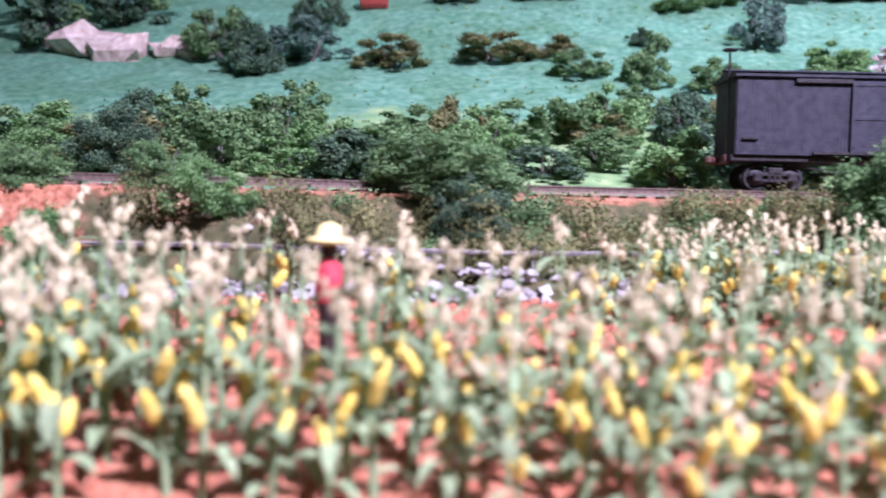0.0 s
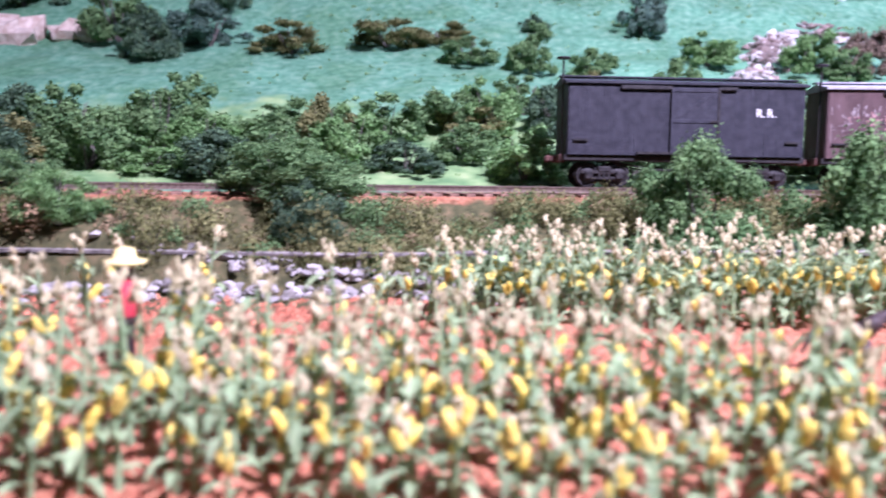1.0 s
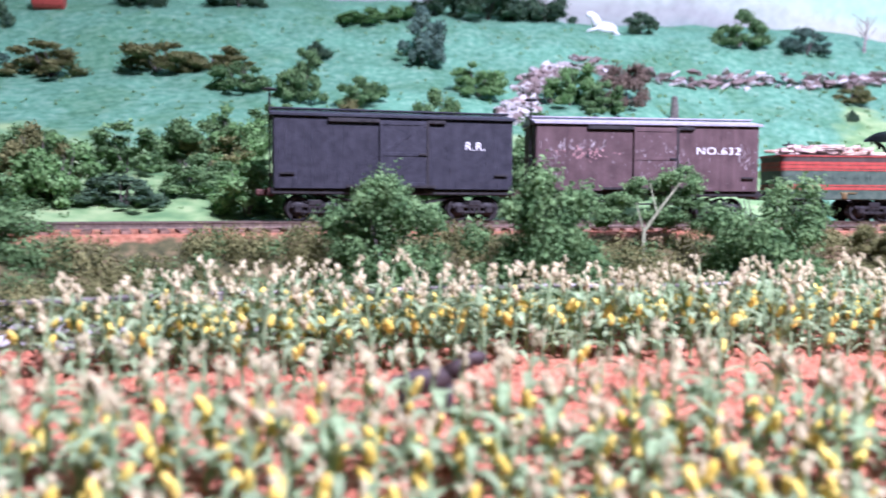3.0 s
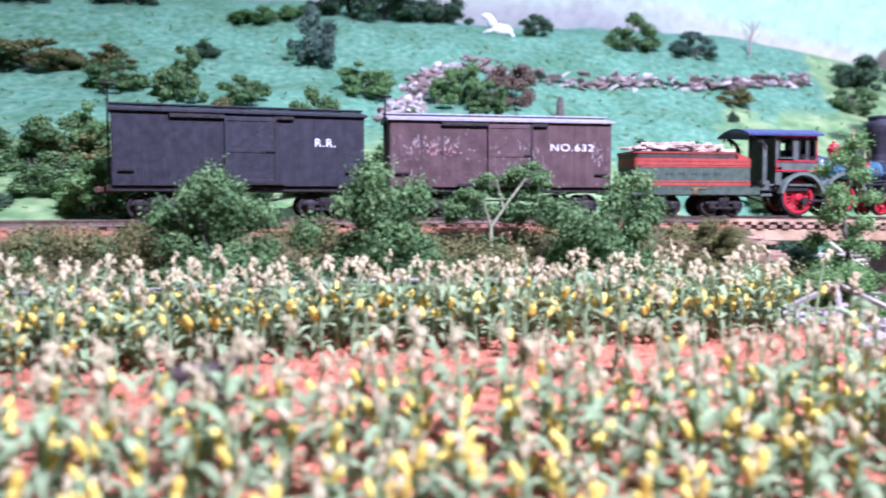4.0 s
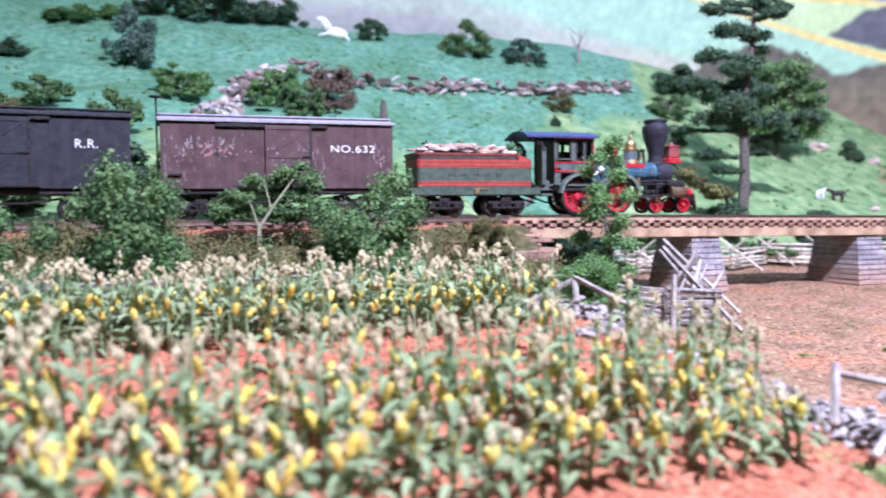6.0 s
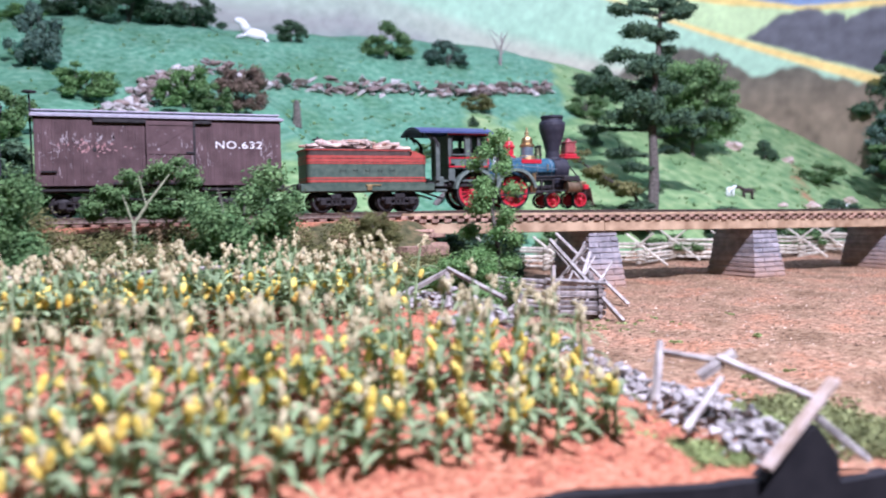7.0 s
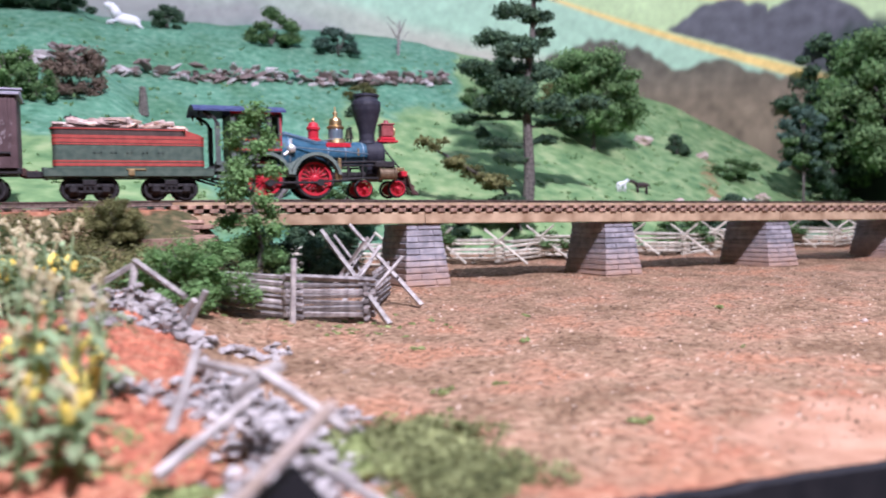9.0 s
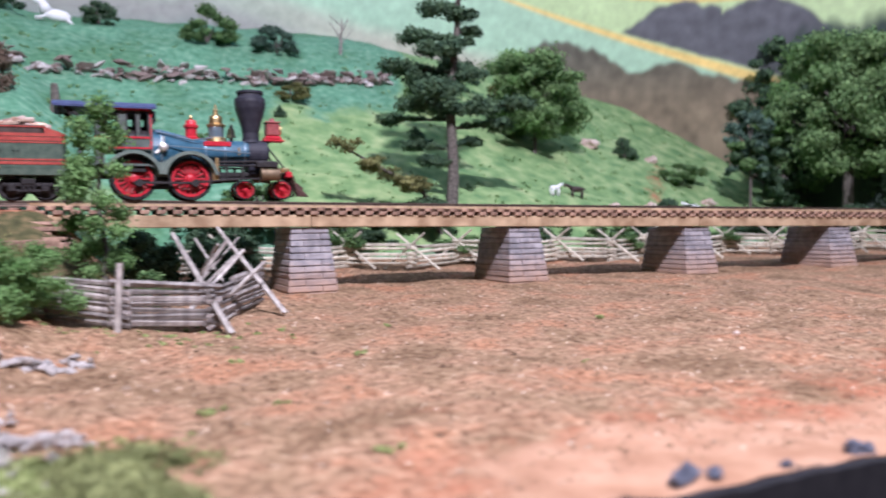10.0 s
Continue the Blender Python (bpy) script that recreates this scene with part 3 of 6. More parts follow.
M_FENDER = mat("fender_green", (0.10, 0.135, 0.115), (0.16, 0.195, 0.165), 300, 0.5, 0.2)
M_WHITEMETAL = mat("pale_metal", (0.55, 0.52, 0.46), (0.72, 0.70, 0.64), 300, 0.4, 0.1, metal=0.6)
M_CYL = mat("cylinder_brown", (0.13, 0.09, 0.055), (0.22, 0.16, 0.10), 300, 0.4, 0.2, metal=0.5)
M_DARKBRASS = mat("dark_brass", (0.10, 0.11, 0.06), (0.20, 0.20, 0.11), 300, 0.35, 0.1, metal=0.8)
M_COPING = mat("tender_rim", (0.07, 0.05, 0.045), (0.11, 0.075, 0.065), 300, 0.55, 0.2)
M_RUST = mat("rusty_iron", (0.05, 0.028, 0.024), (0.12, 0.055, 0.045), 500, 0.8, 0.4)
M_SLAB = mat("split_firewood", (0.32, 0.21, 0.18), (0.66, 0.53, 0.46), 300, 0.9, 0.4, objrand=0.25)
M_DARKRED = mat("lamp_dull_red", (0.22, 0.05, 0.05), (0.32, 0.09, 0.085), 300, 0.5, 0.2)
M_STEEL = mat("polished_steel_blue", (0.22, 0.30, 0.36), (0.34, 0.42, 0.48), 300, 0.35, 0.1, metal=0.7)


def track_pose(x):
    a = math.degrees(math.atan(0.052 * max(0.0, 6 - x)))
    return at(x, track_y(x), rail_z(x) + 0.002, 0, 0, a)


def letters(text, size, parent, material, m, label=""):
    cu = bpy.data.curves.new("lettering", "FONT")
    cu.body, cu.size, cu.extrude = text, size * S, 0.00006
    cu.space_character = 1.12
    tmp = bpy.data.objects.new("lettering", cu)
    scene.collection.objects.link(tmp)
    me = bpy.data.meshes.new_from_object(tmp.evaluated_get(bpy.context.evaluated_depsgraph_get()))
    bpy.data.objects.remove(tmp)
    me.materials.clear()
    me.materials.append(material)
    return part("lettering", me, None, parent, label, m=m)


def freight_truck(parent, x, r=0.10, base=0.26):
    """A four-wheel truck: side frames, wheels, bolster."""
    bm = bmesh.new()
    for y in (-0.19, 0.19):
        box(bm, (x, y, 0.125), (base + 0.13, 0.025, 0.03), bevel=0.005)
        box(bm, (x, y, 0.075), (base - 0.06, 0.022, 0.022), bevel=0.004)
        for dx in (-base / 2, base / 2):
            box(bm, (x + dx, y - 0.004, 0.1), (0.07, 0.045, 0.075), bevel=0.012)
        for dx in (-0.04, 0, 0.04):
            rod(bm, (x + dx, y, 0.08), (x + dx, y, 0.13), 0.015, seg=8)
    box(bm, (x, 0, 0.15), (0.11, 0.42, 0.05), bevel=0.008)
    truck = part("truck", bm, M_IRON, parent, "black cast truck with journal boxes")
    for dx in (-base / 2, base / 2):
        for y, s in ((-0.14, -1), (0.14, 1)):
            bm = bmesh.new()
            lathe(bm, [(0.02, s * 0.03), (0.03, s * 0.028), (r * 0.72, s * 0.008), (r * 0.8, s * 0.022), (r * 0.97, s * 0.022), (r, -s * 0.012), (r * 1.1, -s * 0.016), (r * 1.1, -s * 0.03), (0.02, -s * 0.03)], (x + dx, y, r), 20, "y")
            part("wheel", bm, M_IRON, truck)
    return truck


def boxcar(name, m, paint, roof, label, length, lettered):
    car = thing(name, m, label, "boxcar", "train")
    L, z0, z1, h = length, 0.27, 0.855, 0.235
    bm = bmesh.new()
    box(bm, (-L / 2, 0, (z0 + z1) / 2), (L, 2 * h - 0.02, z1 - z0))
    # scribed boards, each a thin upright strip
    body = part("body", bm, paint, car)
    n = int(L / 0.026)
    bm = bmesh.new()
    for k in range(n):
        x = -L + (k + 0.5) * L / n
        for y in (-h, h):
            box(bm, (x, y, (z0 + z1) / 2), (L / n - 0.0016, 0.02, z1 - z0), jitter=0.0007)
    for k in range(11):
        y = -h + (k + 0.5) * 2 * h / 11
        for x in (-L, 0):
            box(bm, (x, y, (z0 + z1) / 2), (0.016, 2 * h / 11 - 0.004, z1 - z0))
    tagged(part("siding", bm, paint, car), kind="stuff")
    bm = bmesh.new()
    prism(bm, [(-1, 0), (-1, 0.018), (0, 0.065), (1, 0.018), (1, 0)], -L - 0.03, 0.03)
    for v in bm.verts:
        v.co = Vector((v.co.y, v.co.x * (h + 0.035), v.co.z + z1))
    part("roof", bm, roof, car, "grey painted pitched roof")
    bm = bmesh.new()
    box(bm, (-L / 2, 0, z1 + 0.078), (L + 0.08, 0.09, 0.014), bevel=0.003)
    part("roof_walk", bm, roof, car)
    xm = -L * 0.475
    for y, s in ((-h - 0.022, -1), (h + 0.022, 1)):
        bm = bmesh.new()
        box(bm, (xm, y, 0.56), (0.40, 0.016, 0.545), bevel=0.003)
        door = part("sliding_door", bm, paint, car, "closed plank sliding door")
        for xx in (xm - 0.19, xm + 0.205):
            bm = bmesh.new()
            box(bm, (xx, y + s * 0.010, 0.56), (0.018, 0.012, 0.54))
            part("door_edge", bm, M_IRON if xx > xm else paint, door)
        bm = bmesh.new()
        for zz in (0.31, 0.555, 0.81):
            box(bm, (xm, y + s * 0.009, zz), (0.37, 0.010, 0.030), bevel=0.002)
        for z0b, z1b in ((0.33, 0.54), (0.57, 0.795)):
            box(bm, (xm, y + s * 0.008, (z0b + z1b) / 2), (math.hypot(0.34, z1b - z0b), 0.007, 0.026), (0, -math.degrees(math.atan2(z1b - z0b, 0.34)), 0))
        part("door_brace", bm, paint, door, "raised plank bracing of the door")
        bm = bmesh.new()
        box(bm, (xm + 0.17, y + s * 0.018, 0.555), (0.075, 0.010, 0.020), bevel=0.003)
        part("door_latch", bm, M_IRON, door)
        bm = bmesh.new()
        box(bm, (xm - 0.41, y, z1 - 0.03), (0.43, 0.03, 0.035), bevel=0.006)
        part("door_track", bm, M_IRON, car)
        bm = bmesh.new()
        box(bm, (xm + 0.28, y, z1 - 0.03), (0.16, 0.03, 0.03), bevel=0.006)
        part("door_track", bm, M_IRON, car)
        bm = bmesh.new()
        box(bm, (xm - 0.1, y, z0 + 0.02), (0.75, 0.025, 0.02))
        part("door_sill", bm, M_IRON, car)
        for xx in (-L + 0.10, -0.10):
            bm = bmesh.new()
            box(bm, (xx, y, z0 + 0.12), (0.12, 0.02, 0.014))
            part("grab_iron", bm, M_IRON, car)
    bm = bmesh.new()
    box(bm, (-L / 2, 0, z0 - 0.025), (L + 0.06, 2 * h - 0.03, 0.05), bevel=0.006)
    part("underframe", bm, M_IRON, car)
    for y in (-0.17, 0.17):
        bm = bmesh.new()
        rod(bm, (-L + 0.35, y, z0 - 0.05), (-L * 0.62, y, z0 - 0.12), 0.008, seg=6)
        rod(bm, (-L * 0.63, y, z0 - 0.12), (-L * 0.37, y, z0 - 0.12), 0.008, seg=6)
        rod(bm, (-L * 0.38, y, z0 - 0.12), (-0.35, y, z0 - 0.05), 0.008, seg=6)
        part("truss_rod", bm, M_IRON, car)
    for x in (-L + 0.32, -0.32):
        freight_truck(car, x)
    for x, s in ((0.0, 1), (-L, -1)):
        bm = bmesh.new()
        box(bm, (x + s * 0.06, 0, 0.235), (0.10, 0.05, 0.05), bevel=0.01)
        box(bm, (x + s * 0.125, 0.01, 0.235), (0.05, 0.07, 0.06), bevel=0.015)
        box(bm, (x + s * 0.03, 0, 0.24), (0.05, 0.30, 0.07), bevel=0.008)
        part("coupler", bm, M_RUST, car, "dark rusty knuckle coupler")
    bm = bmesh.new()
    rod(bm, (-L - 0.035, -0.14, 0.25), (-L - 0.035, -0.14, 1.06), 0.009, seg=6)
    brake = part("brake_staff", bm, M_IRON, car)
    bm = bmesh.new()
    lathe(bm, [(0.055, 0), (0.06, 0.008), (0.055, 0.016), (0.012, 0.022)], (-L - 0.035, -0.14, 1.06), 14)
    part("brake_wheel", bm, M_IRON, brake)
    if lettered:
        letters("NO.632", 0.105, car, M_WHITE, at(-0.59, -h - 0.0105, 0.60, 90, 0, 0) @ Matrix.Diagonal((1.12, 0.88, 1, 1)), "white stencilled number")
        # worn initials, no longer readable
        q = random.Random(4)
        bm = bmesh.new()
        for k in range(46):
            x = -L + 0.20 + (k % 5) * 0.092 + q.uniform(0, 0.05)
            box(bm, (x, -h - 0.0105, 0.635 + q.uniform(0, 0.075)), (q.uniform(0.004, 0.012), 0.002, q.uniform(0.012, 0.036)))
        tagged(part("worn_lettering", bm, M_SCRATCH, car, "worn white lettering, rubbed away"), kind="stuff")
        bm = bmesh.new()
        for k in range(40):
            x = -L + 0.26 + q.gauss(0.20, 0.13)
            box(bm, (x, -h - 0.0103, 0.60 + q.gauss(0, 0.028)), (q.uniform(0.006, 0.020), 0.002, q.uniform(0.006, 0.028)))
        tagged(part("red_mark", bm, M_DULL, car, "rubbed red paint below the lettering"), kind="stuff")
        bm = bmesh.new()
        lathe(bm, [(0.012, -0.004), (0.016, 0.0), (0.012, 0.004)], (-L + 0.46, -h - 0.012, 0.575), 10, "y")
        part("knob", bm, M_IRON, car)
        bm = bmesh.new()
        for k in range(180):
            cx, cz, wx, wz = ((0.16, 0.55, 0.10, 0.07), (0.95, 0.60, 0.13, 0.12), (1.22, 0.50, 0.10, 0.06), (1.95, 0.56, 0.06, 0.06), (1.0, 0.5, 0.6, 0.13))[k % 5]
            x = -L + min(L - 0.03, max(0.03, q.gauss(cx, wx)))
            z = min(0.82, max(0.3, q.gauss(cz, wz)))
            flat = q.random() < 0.12
            on_door = abs(x + L * 0.475) < 0.20
            box(bm, (x, -h - (0.0308 if on_door else 0.0105), z), (q.uniform(0.003, 0.007), 0.0012, q.uniform(0.01, 0.075) * q.random()), (0, q.uniform(-70, 70) if flat else 0, 0))
        tagged(part("scratch_mark", bm, M_SCRATCH, car, "pale scratches in the paint"), kind="stuff")
    return car


def build_black_car():
    c = boxcar("boxcar", track_pose(TRAIN_X - 2.05 - 0.28), M_BLACKCAR, M_BLACKCAR, "black wooden boxcar with small white initials, coupled behind", 2.0, False)
    letters("R.R.", 0.10, c, M_WHITE, at(-0.42, -0.2455, 0.60, 90, 0, 0), "white initials")
    return c


boxcar("boxcar", track_pose(TRAIN_X), M_BOXCAR, M_ROOFGREY, "worn brown wooden boxcar with scratched paint on the track", 2.05, True)
build_black_car()


def tank_outline(L, w, r, n=5):
    """A rectangle with rounded corners, seen from above."""
    o = []
    for sx, sy, a0 in ((1, 1, 0), (-1, 1, 90), (-1, -1, 180), (1, -1, 270)):
        for k in range(n):
            a = radians(a0 + 90 * k / (n - 1))
            o.append((sx * (L / 2 - r) + r * math.cos(a), sy * (w / 2 - r) + r * math.sin(a)))
    return o


def tank_band(bm, xc, L, w, r, z0, z1, flare=0.0):
    lo = [bm.verts.new((xc + x, y, z0)) for x, y in tank_outline(L, w, r)]
    hi = [bm.verts.new((xc + x * (1 + flare), y * (1 + flare * 2), z1)) for x, y in tank_outline(L, w, r)]
    n = len(lo)
    for k in range(n):
        bm.faces.new((lo[k], lo[(k + 1) % n], hi[(k + 1) % n], hi[k]))
    bm.faces.new(hi)
    bm.faces.new(lo[::-1])


def build_tender():
    x0 = TRAIN_X + 0.20
    t = thing("tender", track_pose(x0), "green tender with orange-red stripes and a load of firewood", "tender", "train")
    bm = bmesh.new()
    box(bm, (0.665, 0, 0.235), (1.36, 0.46, 0.075), bevel=0.008)
    box(bm, (0.665, -0.226, 0.268), (1.30, 0.012, 0.010))
    part("frame", bm, M_TGREEN, t, "dark green frame")
    bm = bmesh.new()
    tank_band(bm, 0.66, 1.21, 0.44, 0.05, 0.272, 0.548)
    tank = part("tank", bm, M_TGREEN, t)
    for z, hgt in ((0.534, 0.026), (0.500, 0.030), (0.472, 0.012), (0.330, 0.014), (0.302, 0.024)):
        bm = bmesh.new()
        tank_band(bm, 0.66, 1.217, 0.447, 0.053, z - hgt / 2, z + hgt / 2)
        part("stripe", bm, M_STRIPE, tank, "orange-red painted band")
    # flared rim, lower and cut away towards the engine
    bm = bmesh.new()
    tank_band(bm, 0.58, 1.05, 0.44, 0.05, 0.549, 0.612, 0.022)
    part("coping", bm, M_COPING, tank, "flared dark rim with red lining")
    bm = bmesh.new()
    tank_band(bm, 0.58, 1.085, 0.466, 0.055, 0.594, 0.604)
    part("rim_line", bm, M_STRIPE, tank)
    bm = bmesh.new()
    prism(bm, [(1.11, 0.549), (1.11, 0.600), (1.24, 0.556), (1.24, 0.549)], -0.215, 0.215)
    part("fender_slope", bm, M_STRIPE, tank)
    # lettering too worn to read
    bm = bmesh.new()
    for k, w in enumerate((0.07, 0.045, 0.05, 0.045, 0.05)):
        box(bm, (0.40 + k * 0.125, -0.2215, 0.40), (w, 0.002, 0.014))
        for d in (-0.4, 0.4):
            box(bm, (0.40 + k * 0.125 + d * w, -0.2215, 0.40), (0.010, 0.002, 0.048))
    part("worn_lettering", bm, M_GOLDLET, t, "dark unreadable lettering")
    for k in range(76):
        bm = bmesh.new()
        L = rnd.uniform(0.12, 0.24)
        box(bm, (0, 0, 0), (L, rnd.uniform(0.04, 0.075), rnd.uniform(0.022, 0.040)), bevel=0.006, jitter=0.006)
        lay = k // 26
        x = rnd.uniform(0.12, 1.08) if lay < 2 else rnd.uniform(0.2, 1.0)
        z = 0.616 + 0.026 * lay + rnd.uniform(0, 0.02) - (0.05 * smooth(1.0, 1.12, x))
        part("log", bm, (M_SLAB, M_SLAB, M_LOGS)[k % 3], t, m=at(x, rnd.uniform(-0.17, 0.17), z, rnd.uniform(-25, 25), rnd.uniform(-12, 12), rnd.uniform(-40, 40)))
    for x in (0.33, 0.98):
        freight_truck(t, x, 0.1, 0.25)
    bm = bmesh.new()
    box(bm, (-0.09, 0, 0.225), (0.18, 0.06, 0.06), bevel=0.01)
    box(bm, (-0.01, 0, 0.235), (0.04, 0.36, 0.09), bevel=0.006)
    part("coupler", bm, M_IRON, t)
    bm = bmesh.new()
    box(bm, (0.66, -0.236, 0.235), (0.05, 0.012, 0.05), bevel=0.003)
    box(bm, (0.70, -0.234, 0.262), (0.16, 0.010, 0.012))
    part("nameplate", bm, M_BRASS, t)
    for y in (-0.15, 0.15):
        bm = bmesh.new()
        rod(bm, (1.20, y, 0.20), (1.46, y, 0.12), 0.010, seg=6)
        part("brake_rod", bm, M_IRON, t)
    bm = bmesh.new()
    lathe(bm, [(0.050, 0), (0.055, 0.008), (0.05, 0.016), (0.012, 0.02)], (0.20, -0.05, 0.70), 14)
    rod(bm, (0.20, -0.05, 0.60), (0.20, -0.05, 0.74), 0.009, seg=6)
    part("brake_wheel", bm, M_IRON, t)
    return t


build_tender()


def spoked(parent, x, y, r, s, spokes, material, label):
    """A driving wheel with rim, spokes, hub and counterweight."""
    bm = bmesh.new()
    lathe(bm, [(r * 0.86, s * 0.018), (r, s * 0.018), (r, -s * 0.018), (r * 1.06, -s * 0.02), (r * 1.06, -s * 0.03), (r * 0.86, -s * 0.03), (r * 0.86, s * 0.0179)], (x, y, r), 30, "y", False)
    wheel = part("driving_wheel" if r > 0.15 else "pilot_wheel", bm, M_IRON, parent)
    bm = bmesh.new()
    lathe(bm, [(r * 0.74, s * 0.022), (r * 0.87, s * 0.022), (r * 0.87, -s * 0.01), (r * 0.74, -s * 0.01), (r * 0.74, s * 0.0219)], (x, y, r), 30, "y", False)
    for k in range(spokes):
        a = 2 * math.pi * k / spokes
        rod(bm, (x, y + s * 0.005, r), (x + r * 0.8 * math.cos(a), y + s * 0.005, r + r * 0.8 * math.sin(a)), r * 0.045, r * 0.032, 5)
    lathe(bm, [(r * 0.2, -s * 0.02), (r * 0.2, s * 0.03), (r * 0.1, s * 0.036)], (x, y, r), 12, "y")
    part("spokes", bm, material, wheel, label)
    # added backing disc; dark red on the drivers for shaded gaps between spokes
    bm = bmesh.new()
    lathe(bm, [(r * 0.70, -s * 0.016), (r * 0.70, -s * 0.011)], (x, y, r), 24, "y")
    part("wheel_plate", bm, material if r < 0.15 else M_DARKRED, wheel)
    return wheel


def arc_fender(bm, cx, cz, r0, r1, y0, y1, a0, a1, n=14):
    outer = [(cx + r1 * math.cos(radians(lerp(a0, a1, k / n))), cz + r1 * math.sin(radians(lerp(a0, a1, k / n)))) for k in range(n + 1)]
    inner = [(cx + r0 * math.cos(radians(lerp(a0, a1, k / n))), cz + r0 * math.sin(radians(lerp(a0, a1, k / n)))) for k in range(n + 1)]
    prism(bm, outer + inner[::-1], y0, y1)


def build_engine():
    e = thing("locomotive", track_pose(TRAIN_X + 1.575), "old wood-burning locomotive, blue boiler, red spoked wheels, black funnel stack", "locomotive", "train")
    # frame and footplate
    bm = bmesh.new()
    box(bm, (0.95, 0, 0.22), (1.75, 0.16, 0.06), bevel=0.006)
    box(bm, (0.22, 0, 0.262), (0.60, 0.38, 0.05), bevel=0.006)
    box(bm, (0.66, 0, 0.20), (0.70, 0.20, 0.20), bevel=0.01)
    part("frame", bm, M_IRON, e)
    bm = bmesh.new()
    for y in (-0.185, 0.185):
        box(bm, (0.03, y, 0.29), (0.10, 0.06, 0.10), bevel=0.008)
        box(bm, (0.05, y, 0.20), (0.12, 0.06, 0.03), bevel=0.006)
    part("footstep", bm, M_GREYPAINT, e)
    # boiler: high wagon top at the cab, slimmer barrel forward
    bm = bmesh.new()
    lathe(bm, [(0.205, 0.54), (0.205, 0.66), (0.185, 0.74), (0.140, 0.92), (0.122, 1.02), (0.120, 1.42)], (0, 0, 0.425), 32, "x")
    boiler = part("boiler", bm, M_BLUE, e, "blue boiler with thin metal bands", smooth=False)
    for x, r in ((0.645, 0.206), (1.03, 0.1225), (1.20, 0.1215), (1.38, 0.121)):
        bm = bmesh.new()
        lathe(bm, [(r, x), (r + 0.003, x + 0.003), (r + 0.003, x + 0.010), (r, x + 0.013)], (0, 0, 0.425), 32, "x")
        part("boiler_band", bm, M_STEEL, boiler)
    bm = bmesh.new()
    lathe(bm, [(0.118, 1.42), (0.130, 1.422), (0.130, 1.585), (0.122, 1.595), (0.116, 1.605), (0.05, 1.615)], (0, 0, 0.425), 32, "x")
    part("smokebox", bm, M_STACK, e)
    bm = bmesh.new()
    box(bm, (1.50, 0, 0.27), (0.17, 0.26, 0.11), bevel=0.012)
    part("saddle", bm, M_STACK, e)
    # cab
    cab = part("cab", cab_bm(0.30, 0.815), M_GREYPAINT, e, "grey-green cab with red trim, open at the back")
    for y in (-0.242, 0.242):
        bm = bmesh.new()
        for xx, zz, w, h in ((0.345, 0.768, 0.45, 0.022), (0.345, 0.530, 0.45, 0.015), (0.345, 0.440, 0.45, 0.013), (0.135, 0.486, 0.013, 0.09), (0.563, 0.486, 0.013, 0.09), (0.563, 0.652, 0.010, 0.22)):
            box(bm, (xx, y, zz), (w, 0.006, h))
        part("cab_trim", bm, M_RED, cab, "thin red lining")
        for x0, x1 in ((0.16, 0.30), (0.37, 0.445), (0.475, 0.545)):
            bm = bmesh.new()
            for xx in (x0, x1):
                box(bm, (xx, y, 0.655), (0.012, 0.010, 0.18))
            for zz in (0.565, 0.745):
                box(bm, ((x0 + x1) / 2, y, zz), (x1 - x0, 0.010, 0.012))
            part("window_frame", bm, M_IRON, cab)
        bm = bmesh.new()
        box(bm, (0.23, y * 1.04, 0.557), (0.17, 0.022, 0.010))
        part("arm_rest", bm, M_GREYPAINT, cab)
    bm = bmesh.new()
    o = []
    for k in range(11):
        a = -1 + k / 5
        o.append((a, 0.062 * (1 - a * a)))
    o = o + [(x, z - 0.018) for x, z in o[::-1]]
    prism(bm, o, -0.20, 0.61)
    for v in bm.verts:
        v.co = Vector((v.co.y, v.co.x * 0.285, v.co.z + 0.790))
    part("cab_roof", bm, M_ROOFBLUE, cab, "dark blue arched roof with overhang")
    for y in (-0.235, 0.235):
        bm = bmesh.new()
        arc_fender(bm, -0.13, 0.628, 0.125, 0.150, y - 0.012, y + 0.012, 5, 85, 8)
        rod(bm, (-0.10, y, 0.77), (-0.06, y, 0.70), 0.016, 0.010, 6)
        rod(bm, (-0.15, y, 0.785), (-0.15, y, 0.735), 0.012, 0.005, 6)
        part("eave_bracket", bm, M_IRON, cab, "black scrolled bracket under the roof")
        bm = bmesh.new()
        box(bm, (0.005, y, 0.49), (0.045, 0.018, 0.38), bevel=0.004)
        part("corner_post", bm, M_GREYPAINT, cab)
    # boiler end, plus a black sheet standing in for the cab's shaded inside
    bm = bmesh.new()
    rod(bm, (0.30, 0, 0.47), (0.56, 0, 0.47), 0.18, seg=20)
    box(bm, (0.14, 0, 0.51), (0.02, 0.44, 0.50))
    part("backhead", bm, M_IRON, cab)
    bm = bmesh.new()
    box(bm, (0.60, 0, 0.73), (0.03, 0.22, 0.10), bevel=0.006)
    rod(bm, (0.585, -0.10, 0.80), (0.60, -0.10, 0.845), 0.022, 0.010, 8)
    part("cab_front", bm, M_STACK, cab)
    # fenders over the drivers, joined by a web
    for y in (-0.20, 0.20):
        bm = bmesh.new()
        for cx in (0.42, 0.89):
            arc_fender(bm, cx, 0.187, 0.208, 0.238, y - 0.055, y + 0.03, 8, 172)
        part("splasher", bm, M_FENDER, e, "grey-green fender over the driving wheels")
        bm = bmesh.new()
        prism(bm, [(0.60, 0.20), (0.56, 0.40), (0.66, 0.46), (0.75, 0.42), (0.71, 0.20)], y * 0.8 - 0.02, y * 0.8 + 0.02)
        part("fender_web", bm, M_FENDER, e)
        bm = bmesh.new()
